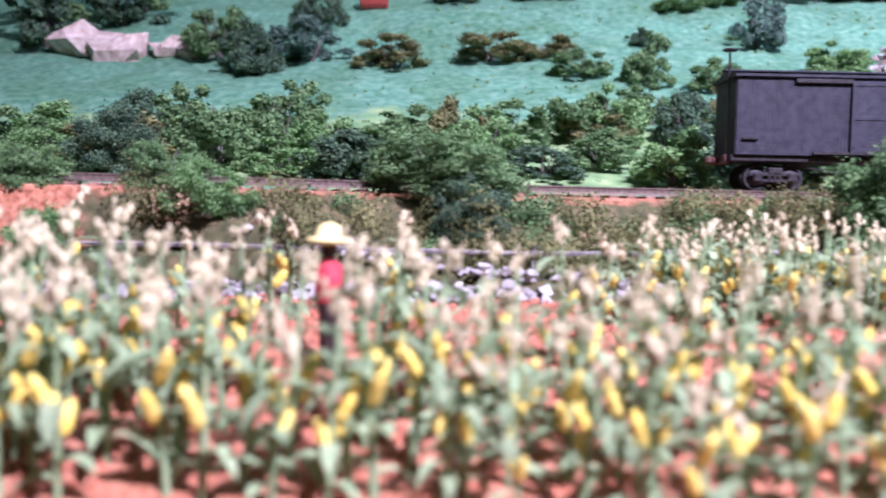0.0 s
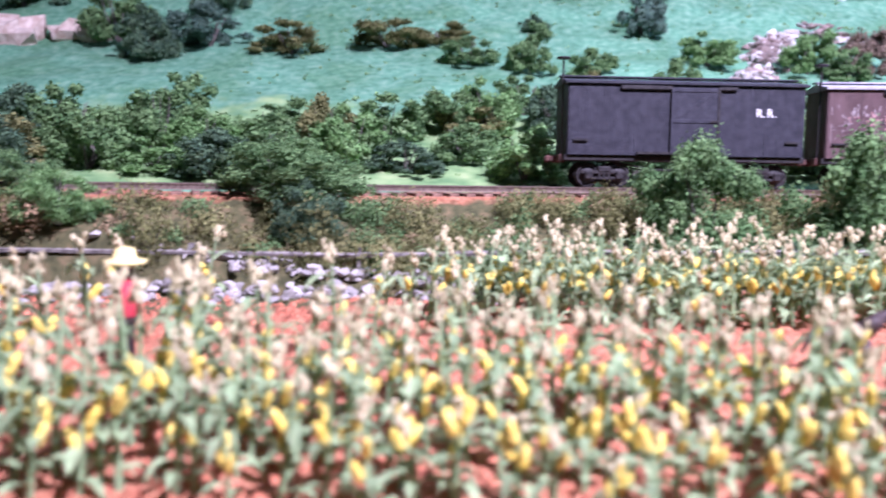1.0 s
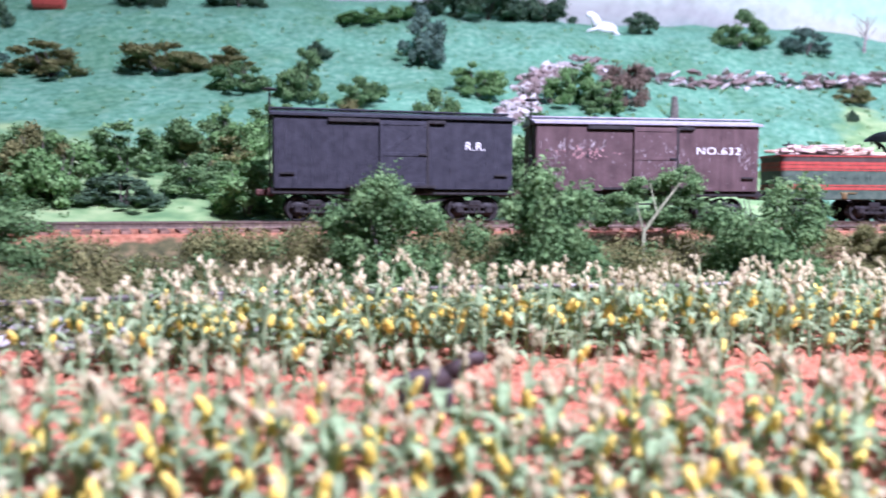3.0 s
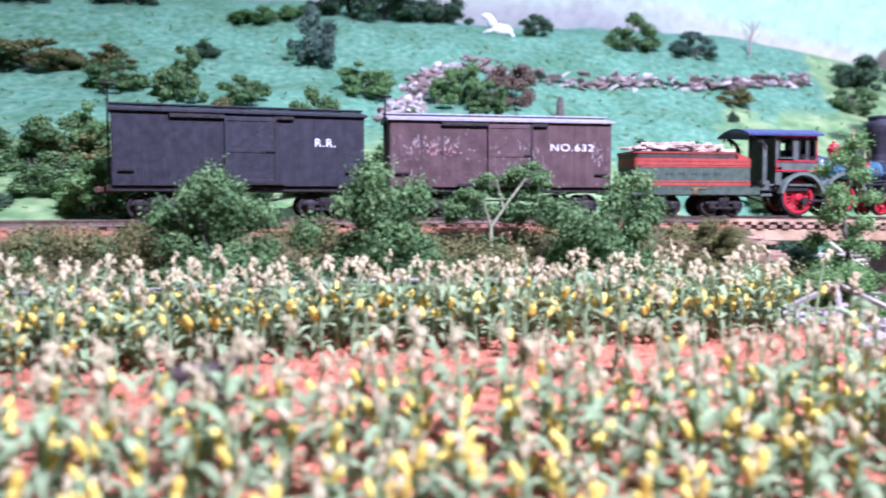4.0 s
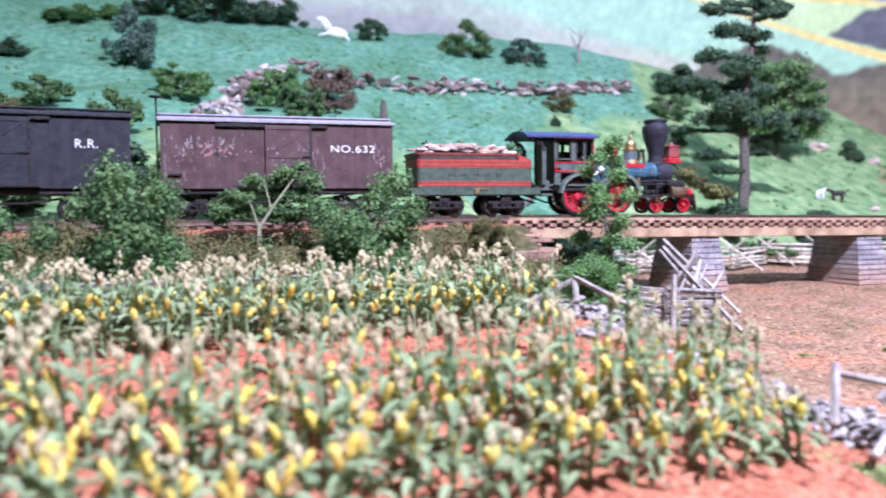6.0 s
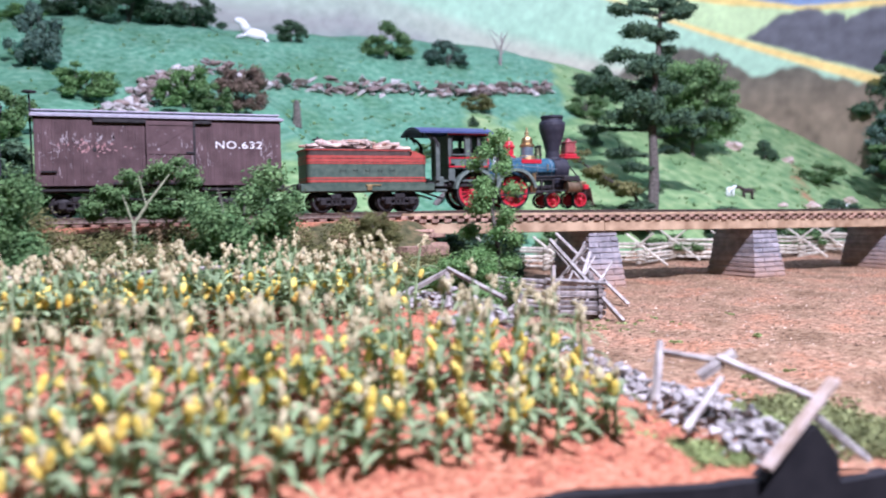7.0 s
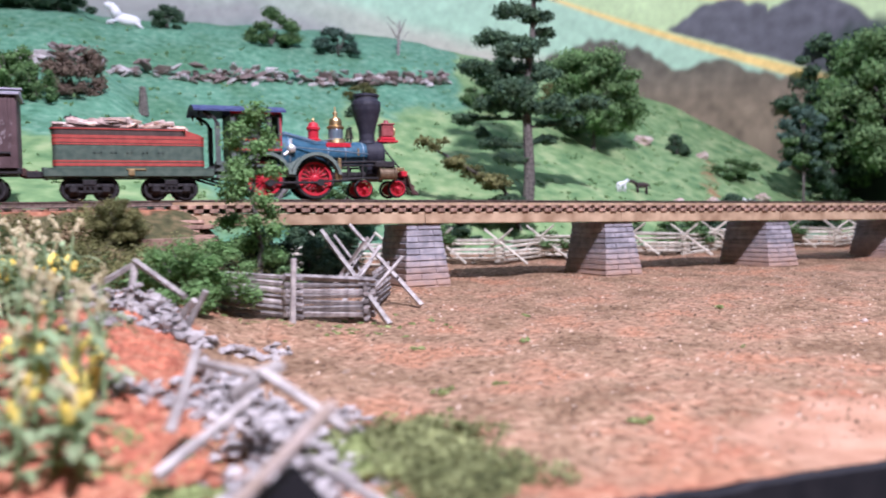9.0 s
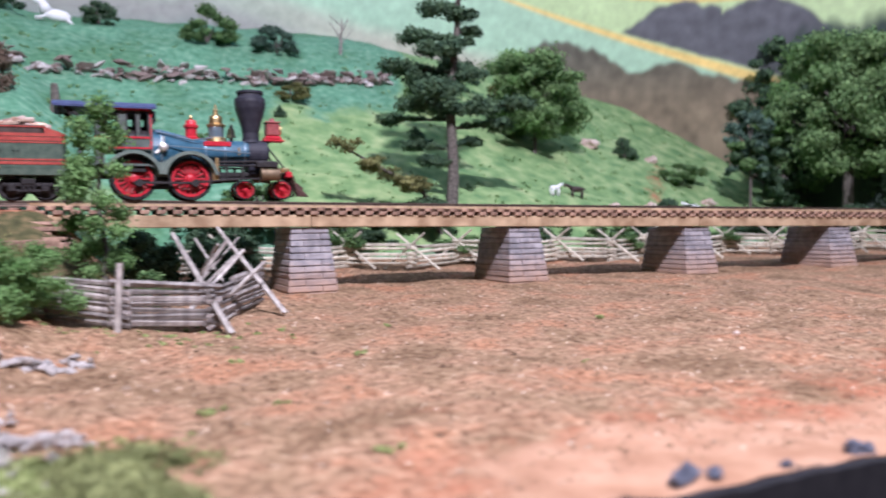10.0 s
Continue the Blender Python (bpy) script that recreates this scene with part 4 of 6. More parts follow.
        lathe(bm, [(0.012, -0.045), (0.034, -0.035), (0.042, 0.0), (0.034, 0.035), (0.012, 0.045)], (0.665, y * 1.02, 0.455), 12, "y")
        rod(bm, (0.665, y, 0.455), (0.60, y, 0.40), 0.016, seg=8)
        rod(bm, (0.665, y, 0.455), (0.665, y * 0.9, 0.55), 0.012, seg=8)
        part("check_valve", bm, M_WHITEMETAL, e, "pale metal check valve")
    for cx in (0.42, 0.89):
        for y, sd in ((-0.15, -1), (0.15, 1)):
            spoked(e, cx, y, 0.182, sd, 16, M_RED, "bright red spokes")
    for x in (1.37, 1.71):
        for y, sd in ((-0.14, -1), (0.14, 1)):
            spoked(e, x, y, 0.086, sd, 8, M_RED, "bright red wheel centre")
    # rods, guides and cylinders
    for y, sd in ((-0.205, -1), (0.205, 1)):
        bm = bmesh.new()
        box(bm, (0.66, y, 0.145), (0.50, 0.014, 0.022), bevel=0.004)
        box(bm, (1.12, y + sd * 0.012, 0.165), (0.50, 0.014, 0.018), (0, -5, 0), bevel=0.004)
        for cx in (0.46, 0.93):
            rod(bm, (cx, y + sd * 0.02, 0.145), (cx, y - sd * 0.05, 0.145), 0.034, seg=10)
        part("side_rod", bm, M_IRON, e)
        bm = bmesh.new()
        lathe(bm, [(0.05, 0.0), (0.064, 0.004), (0.064, 0.022), (0.056, 0.024), (0.056, 0.15), (0.064, 0.152), (0.064, 0.172), (0.045, 0.178)], (1.50, y, 0.225), 18, "x")
        part("cylinder", bm, M_CYL, e, "dark brass-brown steam cylinder")
        bm = bmesh.new()
        box(bm, (1.56, y * 0.95, 0.315), (0.20, 0.10, 0.06), bevel=0.01)
        part("valve_chest", bm, M_IRON, e)
        bm = bmesh.new()
        rod(bm, (0.70, y, 0.47), (1.42, y * 0.72, 0.42), 0.006, seg=6)
        rod(bm, (0.60, y * 0.75, 0.60), (0.92, y * 0.66, 0.53), 0.009, seg=6)
        rod(bm, (0.92, y * 0.66, 0.53), (1.10, y * 0.55, 0.56), 0.006, seg=6)
        part("handrail", bm, M_STEEL, e)
        bm = bmesh.new()
        box(bm, (1.30, y, 0.305), (0.40, 0.022, 0.016), bevel=0.003)
        box(bm, (1.30, y, 0.185), (0.40, 0.022, 0.016), bevel=0.003)
        for xx in (1.11, 1.20, 1.34):
            box(bm, (xx, y, 0.245), (0.022, 0.03, 0.13), bevel=0.003)
        rod(bm, (1.06, y, 0.33), (1.55, y, 0.345), 0.010, seg=6)
        part("guide_yoke", bm, M_IRON, e)
        bm = bmesh.new()
        box(bm, (1.115, y, 0.27), (0.03, 0.035, 0.20), bevel=0.004)
        box(bm, (1.085, y, 0.22), (0.02, 0.030, 0.12), bevel=0.004)
        part("guide_bracket", bm, M_BRASS, e)
        bm = bmesh.new()
        box(bm, (1.14, y * 0.53, 0.505), (0.24, 0.014, 0.042), bevel=0.003)
        part("name_panel", bm, M_RED, e, "red panel along the boiler")
        bm = bmesh.new()
        box(bm, (1.33, y * 0.60, 0.44), (0.016, 0.010, 0.07))
        part("boiler_fitting", bm, M_BRASS, e)
    # domes, bell, stack, lamp
    bm = bmesh.new()
    lathe(bm, [(0.070, 0.53), (0.072, 0.565), (0.050, 0.575), (0.052, 0.645), (0.064, 0.655), (0.066, 0.675), (0.052, 0.685), (0.040, 0.72), (0.012, 0.73)], (0.925, 0, 0), 18)
    sand = part("sand_dome", bm, M_RED, e, "red sand dome")
    bm = bmesh.new()
    lathe(bm, [(0.014, 0.728), (0.018, 0.745), (0.008, 0.765)], (0.925, 0, 0), 10)
    part("finial", bm, M_BRASS, sand)
    bm = bmesh.new()
    lathe(bm, [(0.070, 0.57), (0.072, 0.66), (0.068, 0.67)], (1.145, 0, 0), 20)
    dome = part("steam_dome", bm, M_STEEL, e, "steel-blue steam dome with brass cap and base")
    bm = bmesh.new()
    lathe(bm, [(0.098, 0.53), (0.094, 0.555), (0.078, 0.572), (0.070, 0.574)], (1.145, 0, 0), 20)
    part("dome_base", bm, M_BRASS, dome)
    bm = bmesh.new()
    lathe(bm, [(0.076, 0.665), (0.084, 0.675), (0.084, 0.69), (0.062, 0.70), (0.060, 0.745), (0.052, 0.765), (0.022, 0.785), (0.020, 0.81), (0.026, 0.82), (0.010, 0.84), (0.006, 0.88)], (1.145, 0, 0), 20)
    part("dome_cap", bm, M_BRASS, dome, "polished brass cap")
    bm = bmesh.new()
    lathe(bm, [(0.046, 0.575), (0.040, 0.60), (0.030, 0.65), (0.012, 0.67)], (1.28, 0, 0), 14)
    bell = part("bell", bm, M_DARKBRASS, e, "small dark brass bell in its yoke")
    bm = bmesh.new()
    for y in (-0.055, 0.055):
        rod(bm, (1.28, y, 0.53), (1.28, y, 0.675), 0.010, seg=6)
    rod(bm, (1.28, -0.065, 0.675), (1.28, 0.065, 0.675), 0.010, seg=6)
    rod(bm, (1.28, 0, 0.675), (1.28, 0, 0.705), 0.008, 0.004, 6)
    part("bell_yoke", bm, M_IRON, bell)
    bm = bmesh.new()
    lathe(bm, [(0.092, 0.53), (0.078, 0.555), (0.076, 0.62), (0.094, 0.70), (0.118, 0.78), (0.138, 0.85), (0.145, 0.905), (0.140, 0.935), (0.118, 0.955), (0.114, 0.975), (0.124, 0.985), (0.124, 1.005), (0.108, 1.01), (0.09, 0.975)], (1.46, 0, 0), 28)
    part("funnel_chimney", bm, M_STACK, e, "tall black funnel-shaped balloon stack")
    bm = bmesh.new()
    box(bm, (1.66, 0, 0.552), (0.20, 0.15, 0.018), bevel=0.004)
    box(bm, (1.66, 0, 0.578), (0.15, 0.14, 0.034), bevel=0.008)
    lamp = part("headlamp", bm, M_RED, e, "red box headlamp on a bracket")
    bm = bmesh.new()
    box(bm, (1.66, 0, 0.655), (0.125, 0.125, 0.12), bevel=0.012)
    box(bm, (1.66, 0, 0.722), (0.14, 0.14, 0.016), bevel=0.006)
    rod(bm, (1.66, 0, 0.725), (1.66, 0, 0.765), 0.034, 0.020, 10)
    part("lamp_body", bm, M_DARKRED, lamp, "dull red lamp housing")
    bm = bmesh.new()
    rod(bm, (1.72, 0, 0.655), (1.74, 0, 0.655), 0.045, seg=14)
    part("lamp_rim", bm, M_BRASS, lamp)
    bm = bmesh.new()
    for y in (-0.05, 0.05):
        rod(bm, (1.59, y, 0.53), (1.66, y, 0.552), 0.010, seg=6)
    part("lamp_bracket", bm, M_IRON, lamp)
    # pilot
    bm = bmesh.new()
    box(bm, (1.77, 0, 0.225), (0.06, 0.40, 0.055), bevel=0.008)
    part("buffer_beam", bm, M_RED, e)
    bm = bmesh.new()
    box(bm, (1.74, -0.14, 0.272), (0.09, 0.05, 0.035), bevel=0.006)
    box(bm, (1.74, 0.14, 0.272), (0.09, 0.05, 0.035), bevel=0.006)
    part("flag_bracket", bm, M_BRASS, e)
    for k in range(13):
        bm = bmesh.new()
        y = -0.21 + k * 0.035
        rod(bm, (1.80, y, 0.215), (1.83 + 0.16 * (1 - abs(y) / 0.24), y * 0.9, 0.03), 0.010, seg=5)
        part("pilot_bar", bm, M_RUST, e)
    bm = bmesh.new()
    box(bm, (1.90, 0, 0.12), (0.09, 0.05, 0.04), (0, 40, 0), bevel=0.006)
    part("drawbar", bm, M_RUST, e)
    bm = bmesh.new()
    for y in (-0.08, 0.08):
        rod(bm, (1.60, y, 0.48), (1.76, y * 2, 0.25), 0.008, seg=6)
    part("brace_rod", bm, M_IRON, e)
    return e


def cab_bm(z0, z1):
    bm = bmesh.new()
    for y in (-0.23, 0.23):
        box(bm, (0.345, y, 0.482), (0.45, 0.018, 0.12))
        box(bm, (0.345, y, 0.768), (0.45, 0.018, 0.04))
        box(bm, (0.155, y, 0.385), (0.07, 0.018, 0.17))
        for xx, w in ((0.138, 0.036), (0.335, 0.06), (0.46, 0.022), (0.557, 0.022)):
            box(bm, (xx, y, 0.65), (w, 0.018, 0.21))
    box(bm, (0.57, 0, 0.53), (0.02, 0.44, 0.50))
    box(bm, (0.30, 0, 0.30), (0.56, 0.42, 0.02))
    return bm


build_engine()


# ---- foliage ----
def foliage(bm, c, s, count, size, rng, hollow=0.45, loose=0.5):
    for _ in range(count):
        d = Vector((rng.gauss(0, 1), rng.gauss(0, 1), rng.gauss(0, 1))).normalized()
        k = rng.uniform(hollow, 1.0) * (1 + 0.22 * rng.gauss(0, 1))
        d2 = (d + Vector((rng.uniform(-loose, loose), rng.uniform(-loose, loose), rng.uniform(-0.6, 1.2) * loose))).normalized()
        leaf_card(bm, (c[0] + d.x * s[0] * k, c[1] + d.y * s[1] * k, c[2] + d.z * s[2] * k), size * rng.uniform(0.6, 1.3), rng, d2)


def bush_mesh(seed, w, h, count, size, material, lobes=9):
    rng = random.Random(seed)
    bm = bmesh.new()
    peak = rng.uniform(0, 6.28)
    for k in range(lobes):
        a, q = rng.uniform(0, 6.28), math.sqrt(rng.uniform(0.0, 0.80))
        z = h * rng.uniform(0.08, 0.90) * (1.0 - 0.50 * q * q + 0.10 * q * math.cos(a - peak))
        r = rng.uniform(0.16, 0.31)
        foliage(bm, (w * q * math.cos(a), w * q * math.sin(a), z), (w * r, w * r, h * r * 0.5), int(count / lobes * (r / 0.23) ** 1.5), size, rng, 0.45)
    for v in bm.verts:
        v.co.z = max(v.co.z, 0.0)
    return finish("foliage", bm, material)


def stems_mesh(seed, w, h, n, r, material):
    rng = random.Random(seed)
    bm = bmesh.new()
    for _ in range(n):
        a = rng.uniform(0, 6.28)
        p = Vector((0, 0, -0.05))
        for k in range(3):
            q = p + Vector((math.cos(a) * w * rng.uniform(0.05, 0.2), math.sin(a) * w * rng.uniform(0.05, 0.2), h * 0.26))
            rod(bm, p, q, r * (1 - 0.28 * k), r * (0.72 - 0.28 * k), 5)
            p = q
    return finish("stem", bm, material)


BUSHES = {}


def bush(kind, x, y, w, h, label, seed=0, z=None, group="bushes"):
    mats = {"green": M_LEAF, "bright": M_LEAF2, "olive": M_OLIVE, "dark": M_DARKLEAF, "blue": M_BLUELEAF, "russet": M_REDLEAF}
    near = y < 5.6
    key = (kind, seed % 3, near)
    if key not in BUSHES:
        BUSHES[key] = (bush_mesh(11 + seed % 3 * 7 + len(kind), 0.5, 1.0, 15000 if near else 7000, 0.0150 if near else 0.026, mats[kind], 46 if near else 34), stems_mesh(5 + seed, 0.5, 1.0, 4, 0.018, M_BARK))
    ob = thing("bush", at(x, y, (ground(x, y) if z is None else z) - 0.02, 0, 0, seed * 77), label, "bush", group)
    ob.scale = (w, w, h)
    part("foliage", BUSHES[key][0], None, ob)
    part("stem", BUSHES[key][1], None, ob)
    return ob


# shrubs on the bank before the track
for x, y, w, top, seed, label in ((3.66, 4.73, 1.05, 1.38, 1, "leafy green bush on the bank before the track"), (5.49, 4.91, 1.08, 1.36, 2, "tall leafy green bush beside the track"),
                                  (2.63, 4.80, 1.0, 1.33, 0, "leafy green bush on the bank before the track"), (-0.35, 4.95, 1.25, 1.31, 4, "spreading green bush on the bank before the track"),
                                  (-2.20, 4.45, 0.60, 1.20, 5, "leafy green bush behind the stone row"), (-3.05, 4.20, 0.70, 1.16, 8, "leafy green bush behind the stone row")):
    bush("green", x, y, w, (top - ground(x, y)) / 0.90, label, seed)
bush("bright", -1.75, 4.12, 0.6, 0.42, "bright green bush behind the stone row", 3)
bush("bright", -2.75, 3.9, 0.6, 0.60, "bright green bush behind the stone row", 6)
bush("dark", -0.15, 4.45, 0.5, 0.45, "dark green bush beside the track", 7)
bush("dark", 3.15, 4.62, 0.45, 0.36, "dark green bush on the bank before the track", 3)
bush("green", 1.2, 4.4, 0.45, 0.32, "leafy green bush beside the track", 7)
bush("olive", 4.45, 4.75, 0.55, 0.36, "low olive bush beside the track", 6)
bush("olive", 6.25, 5.05, 0.55, 0.36, "low olive bush beside the track", 5)
bush("olive", 6.75, 5.5, 0.5, 0.36, "low olive bush beside the timber abutment", 4)
bush("bright", 7.16, 4.45, 0.88, 0.56, "dense bright green bush beside the split-rail fence", 8)
bush("dark", 8.2, 7.6, 0.7, 0.55, "dark green bush behind the bridge", 3)
bush("dark", 9.0, 8.0, 0.9, 0.5, "dark green bush behind the bridge", 9)
bush("green", 8.0, 5.6, 0.6, 0.3, "low green bush below the bridge", 4)

for k in range(19):
    bush("dark" if k % 3 else "green", 8.1 + 0.68 * k + 0.2 * (k % 2), 8.22 + 0.2 * (k % 3), 0.9, 0.34 + 0.10 * (k % 2), "low shrub along the foot of the slope behind the bridge", k, group="shrubs behind the bridge")
for x, y, w, h in ((8.1, 6.9, 0.8, 0.6), (8.7, 7.1, 0.7, 0.5)):
    bush("dark", x, y, w, h, "dark shrub in the shade below the bridge", 2)

for k in range(18):
    x = -4.2 + 0.56 * k
    bush(("green", "bright", "dark")[k % 3], x, track_y(x) + 0.85 + 0.3 * (k % 2) + 0.15 * (k % 5), 0.8, 0.34 + 0.13 * (k % 4), "low shrub on the far side of the track", k, group="shrubs behind the track")

rng_b = random.Random(91)
for k in range(19):
    x = -5.2 + 0.47 * k + rng_b.uniform(-0.2, 0.2)
    bush(("green", "bright", "green", "dark", "olive", "green")[k % 6], x, track_y(x) + rng_b.uniform(1.4, 3.6), rng_b.uniform(0.6, 1.05), rng_b.uniform(0.35, 0.80), ("leafy green", "yellow-green", "leafy green", "dark green", "low olive", "leafy green")[k % 6] + " shrub in the meadow behind the track", k, group="shrubs behind the track")

# low scrub along the bank
M_DRY = mat("foliage_dry", (0.20, 0.15, 0.075), (0.36, 0.25, 0.14), 60, 0.95, 0.3, island=0.22)
def scrub(name, count, material, seed, label, r0, r1):
    rng = random.Random(seed)
    bm = bmesh.new()
    n = 0
    while n < count:
        x = rng.uniform(-4.5, 7.9)
        yc = track_y(x)
        y = yc - rng.uniform(0.56, 1.9)
        r = rng.uniform(r0, r1)
        if y < min(4.1, 3.85 + 0.16 * (x + 2.5)) or (x > 7.2 and y < 4.8) or (x > 6.72 and y > 5.25):
            continue
        for _ in range(3):
            dx, dy, q = rng.gauss(0, 0.45) * r, rng.gauss(0, 0.45) * r, r * rng.uniform(0.5, 0.85)
            foliage(bm, (x + dx, y + dy, ground(x, y, False) + q * 0.35), (q, q, q * 1.2), int(60 + 13000 * q * q), 0.0115, rng, 0.9, 0.1)
        n += 1
    solid(name, bm, material, label, "scrub", kind="stuff")


scrub("olive_scrub", 150, M_OLIVE, 3, "low olive-brown scrub covering the bank below the track", 0.11, 0.23)
scrub("green_scrub", 90, M_LEAF, 4, "low green scrub scattered over the bank below the track", 0.06, 0.15)
scrub("dry_scrub", 45, M_DRY, 5, "dry tan scrub scattered over the bank below the track", 0.05, 0.13)


def sapling():
    ob = thing("sapling", at(7.72, 5.08, ground(7.72, 5.08) - 0.02), "slender young tree with bright green leaves before the bridge", "tree", "trees")
    rng = random.Random(21)
    bm = bmesh.new()
    pts = [Vector((0, 0, 0)), Vector((0.03, 0, 0.4)), Vector((-0.02, 0.02, 0.8)), Vector((0.03, 0, 1.2)), Vector((0.06, 0, 1.45))]
    for k, (a, b) in enumerate(zip(pts, pts[1:])):
        rod(bm, a, b, 0.026 - 0.005 * k, 0.021 - 0.005 * k, 6)
    part("trunk", bm, M_BARK, ob)
    bm = bmesh.new()
    for k in range(26):
        z = 0.25 + 1.2 * k / 26
        w = 0.23 * math.sin(min(1, (z - 0.1) / 0.5) * 1.57) * (1.1 - 0.45 * z / 1.5)
        foliage(bm, (rng.uniform(-w, w), rng.uniform(-w, w), z + rng.uniform(-0.05, 0.05)), (0.11, 0.11, 0.085), 330, 0.0135, rng, 0.35)
    part("crown", bm, M_LEAF2, ob)


sapling()


def birch():
    x, y = 4.70, 5.42
    z = 0.90 - ground(x, y)
    ob = thing("small_tree", at(x, y, ground(x, y) - 0.02), "small leafy tree with a forked pale trunk", "tree", "trees")
    rng = random.Random(22)
    bm = bmesh.new()
    rod(bm, (0, 0, 0), (0.0, 0, z), 0.017, 0.015, 6)
    rod(bm, (0.0, 0, z), (-0.075, -0.02, z + 0.24), 0.010, 0.006, 6)
    rod(bm, (0.0, 0, z), (0.13, -0.03, z + 0.20), 0.014, 0.011, 6)
    rod(bm, (0.13, -0.03, z + 0.20), (0.28, -0.04, z + 0.40), 0.011, 0.006, 6)
    rod(bm, (0.10, -0.02, z + 0.15), (0.05, 0.02, z + 0.40), 0.007, 0.004, 5)
    part("trunk", bm, M_PALEBARK, ob, "pale forked trunk")
    bm = bmesh.new()
    for _ in range(40):
        a = rng.uniform(-0.32, 0.50)
        top = 0.36 + 0.16 * math.sin(3 * a + 0.6)
        foliage(bm, (a, rng.uniform(0.02, 0.24), z + rng.uniform(0.10, 1.0) * top), (0.09, 0.09, 0.055), 200, 0.0135, rng, 0.35)
    for a, b in ((-0.20, 0.28), (0.38, 0.40), (0.20, 0.46), (-0.26, 0.16), (0.45, 0.22)):
        foliage(bm, (a, -0.02, z + b), (0.08, 0.08, 0.05), 200, 0.0135, rng, 0.35)
    part("crown", bm, M_LEAF, ob)


birch()


def conifer(x, y, h, label, seed):
    """A pine with a bare lower trunk and flat ragged pads of needles at the ends of its limbs."""
    ob = thing("pine_tree", at(x, y, ground(x, y) - 0.05), label, "tree", "trees")
    rng = random.Random(seed)
    bm = bmesh.new()
    pts = [Vector((0.03 * math.sin(k * 1.3) + 0.14 * (k / 8) ** 2, -0.10 * (k / 8) ** 2, h * k / 8)) for k in range(9)]
    for k, (a, b) in enumerate(zip(pts, pts[1:])):
        rod(bm, a, b, 0.088 * (1 - k / 10.5), 0.088 * (1 - (k + 1) / 10.5), 10)
    trunk = part("trunk", bm, M_BARK, ob)
    bm = bmesh.new()
    leaves = bmesh.new()
    along = Vector((0.82, -0.57, 0))
    deep = Vector((0.57, 0.82, 0))
    # limbs: reach to either side, height of the tip, breadth of the pad
    limbs = ((-0.45, 3.02, 0.21), (-0.20, 2.76, 0.30), (0.36, 2.93, 0.20), (0.46, 3.06, 0.13), (0.06, 3.32, 0.20), (-0.52, 2.38, 0.26), (0.18, 2.48, 0.15), (-0.14, 2.14, 0.26),
             (-0.66, 1.95, 0.26), (-0.34, 1.80, 0.32), (0.22, 1.86, 0.26), (-0.92, 1.30, 0.20), (-0.46, 1.45, 0.28), (0.42, 1.38, 0.30), (0.92, 1.44, 0.26), (0.60, 1.18, 0.22),
             (-0.50, 0.90, 0.20), (-0.28, 0.68, 0.17), (0.26, 0.94, 0.14), (-0.10, 1.62, 0.34), (0.10, 2.30, 0.20), (0.02, 1.98, 0.28), (-0.05, 1.40, 0.26), (0.12, 2.66, 0.22), (-0.24, 3.16, 0.18), (0.20, 3.14, 0.20))
    for reach, z, w in limbs:
        d = rng.uniform(-0.35, 0.35)
        tip = along * reach + deep * d + Vector((0.10 * (z / h) ** 2, 0, z))
        root = Vector((0.14 * (z / h) ** 2, -0.10 * (z / h) ** 2, min(h, z - 0.06)))
        rod(bm, root, tip, 0.026, 0.010, 5)
        for i in range(9):
            o = along * rng.uniform(-w, w) + deep * rng.uniform(-w, w) + Vector((0, 0, rng.uniform(-0.10, 0.16) * w * 1.6))
            foliage(leaves, tip + o * 0.8, (w * 0.50, w * 0.50, w * 0.40), 170, 0.022, rng, 0.3)
        for i in range(7):
            foliage(leaves, root.lerp(tip, rng.uniform(0.15, 0.9)) + Vector((0, 0, 0.02)), (w * 0.5, w * 0.5, w * 0.22), 80, 0.022, rng, 0.3)
    part("branch", bm, M_BARK, trunk)
    part("needles", leaves, M_DARKLEAF, ob)


conifer(12.25, 8.87, 3.45, "tall ragged pine tree on the slope behind the bridge", 31)


def leaning_tree():
    """A slanting bough covered with olive leaves, leaning from the foot of the pine."""
    ob = thing("leaning_tree", at(11.95, 8.55, ground(11.95, 8.55) - 0.05), "leaning olive-leaved tree at the foot of the pine", "tree", "trees")
    rng = random.Random(35)
    bm = bmesh.new()
    rod(bm, (0, 0, 0), (-0.25, 0, 0.58), 0.04, 0.03, 6)
    rod(bm, (-0.25, 0, 0.58), (-1.45, -0.1, 1.18), 0.03, 0.012, 6)
    part("trunk", bm, M_BARK, ob)
    bm = bmesh.new()
    for k in range(34):
        q = rng.uniform(0, 1)
        p = Vector((-0.25, 0, 0.62)).lerp(Vector((-1.5, -0.1, 1.22)), q)
        foliage(bm, p + Vector((rng.uniform(-0.12, 0.12), rng.uniform(-0.12, 0.12), rng.uniform(-0.09, 0.07))), (0.11, 0.11, 0.06), 70, 0.022, rng, 0.35)
    part("crown", bm, M_OLIVE, ob)


leaning_tree()


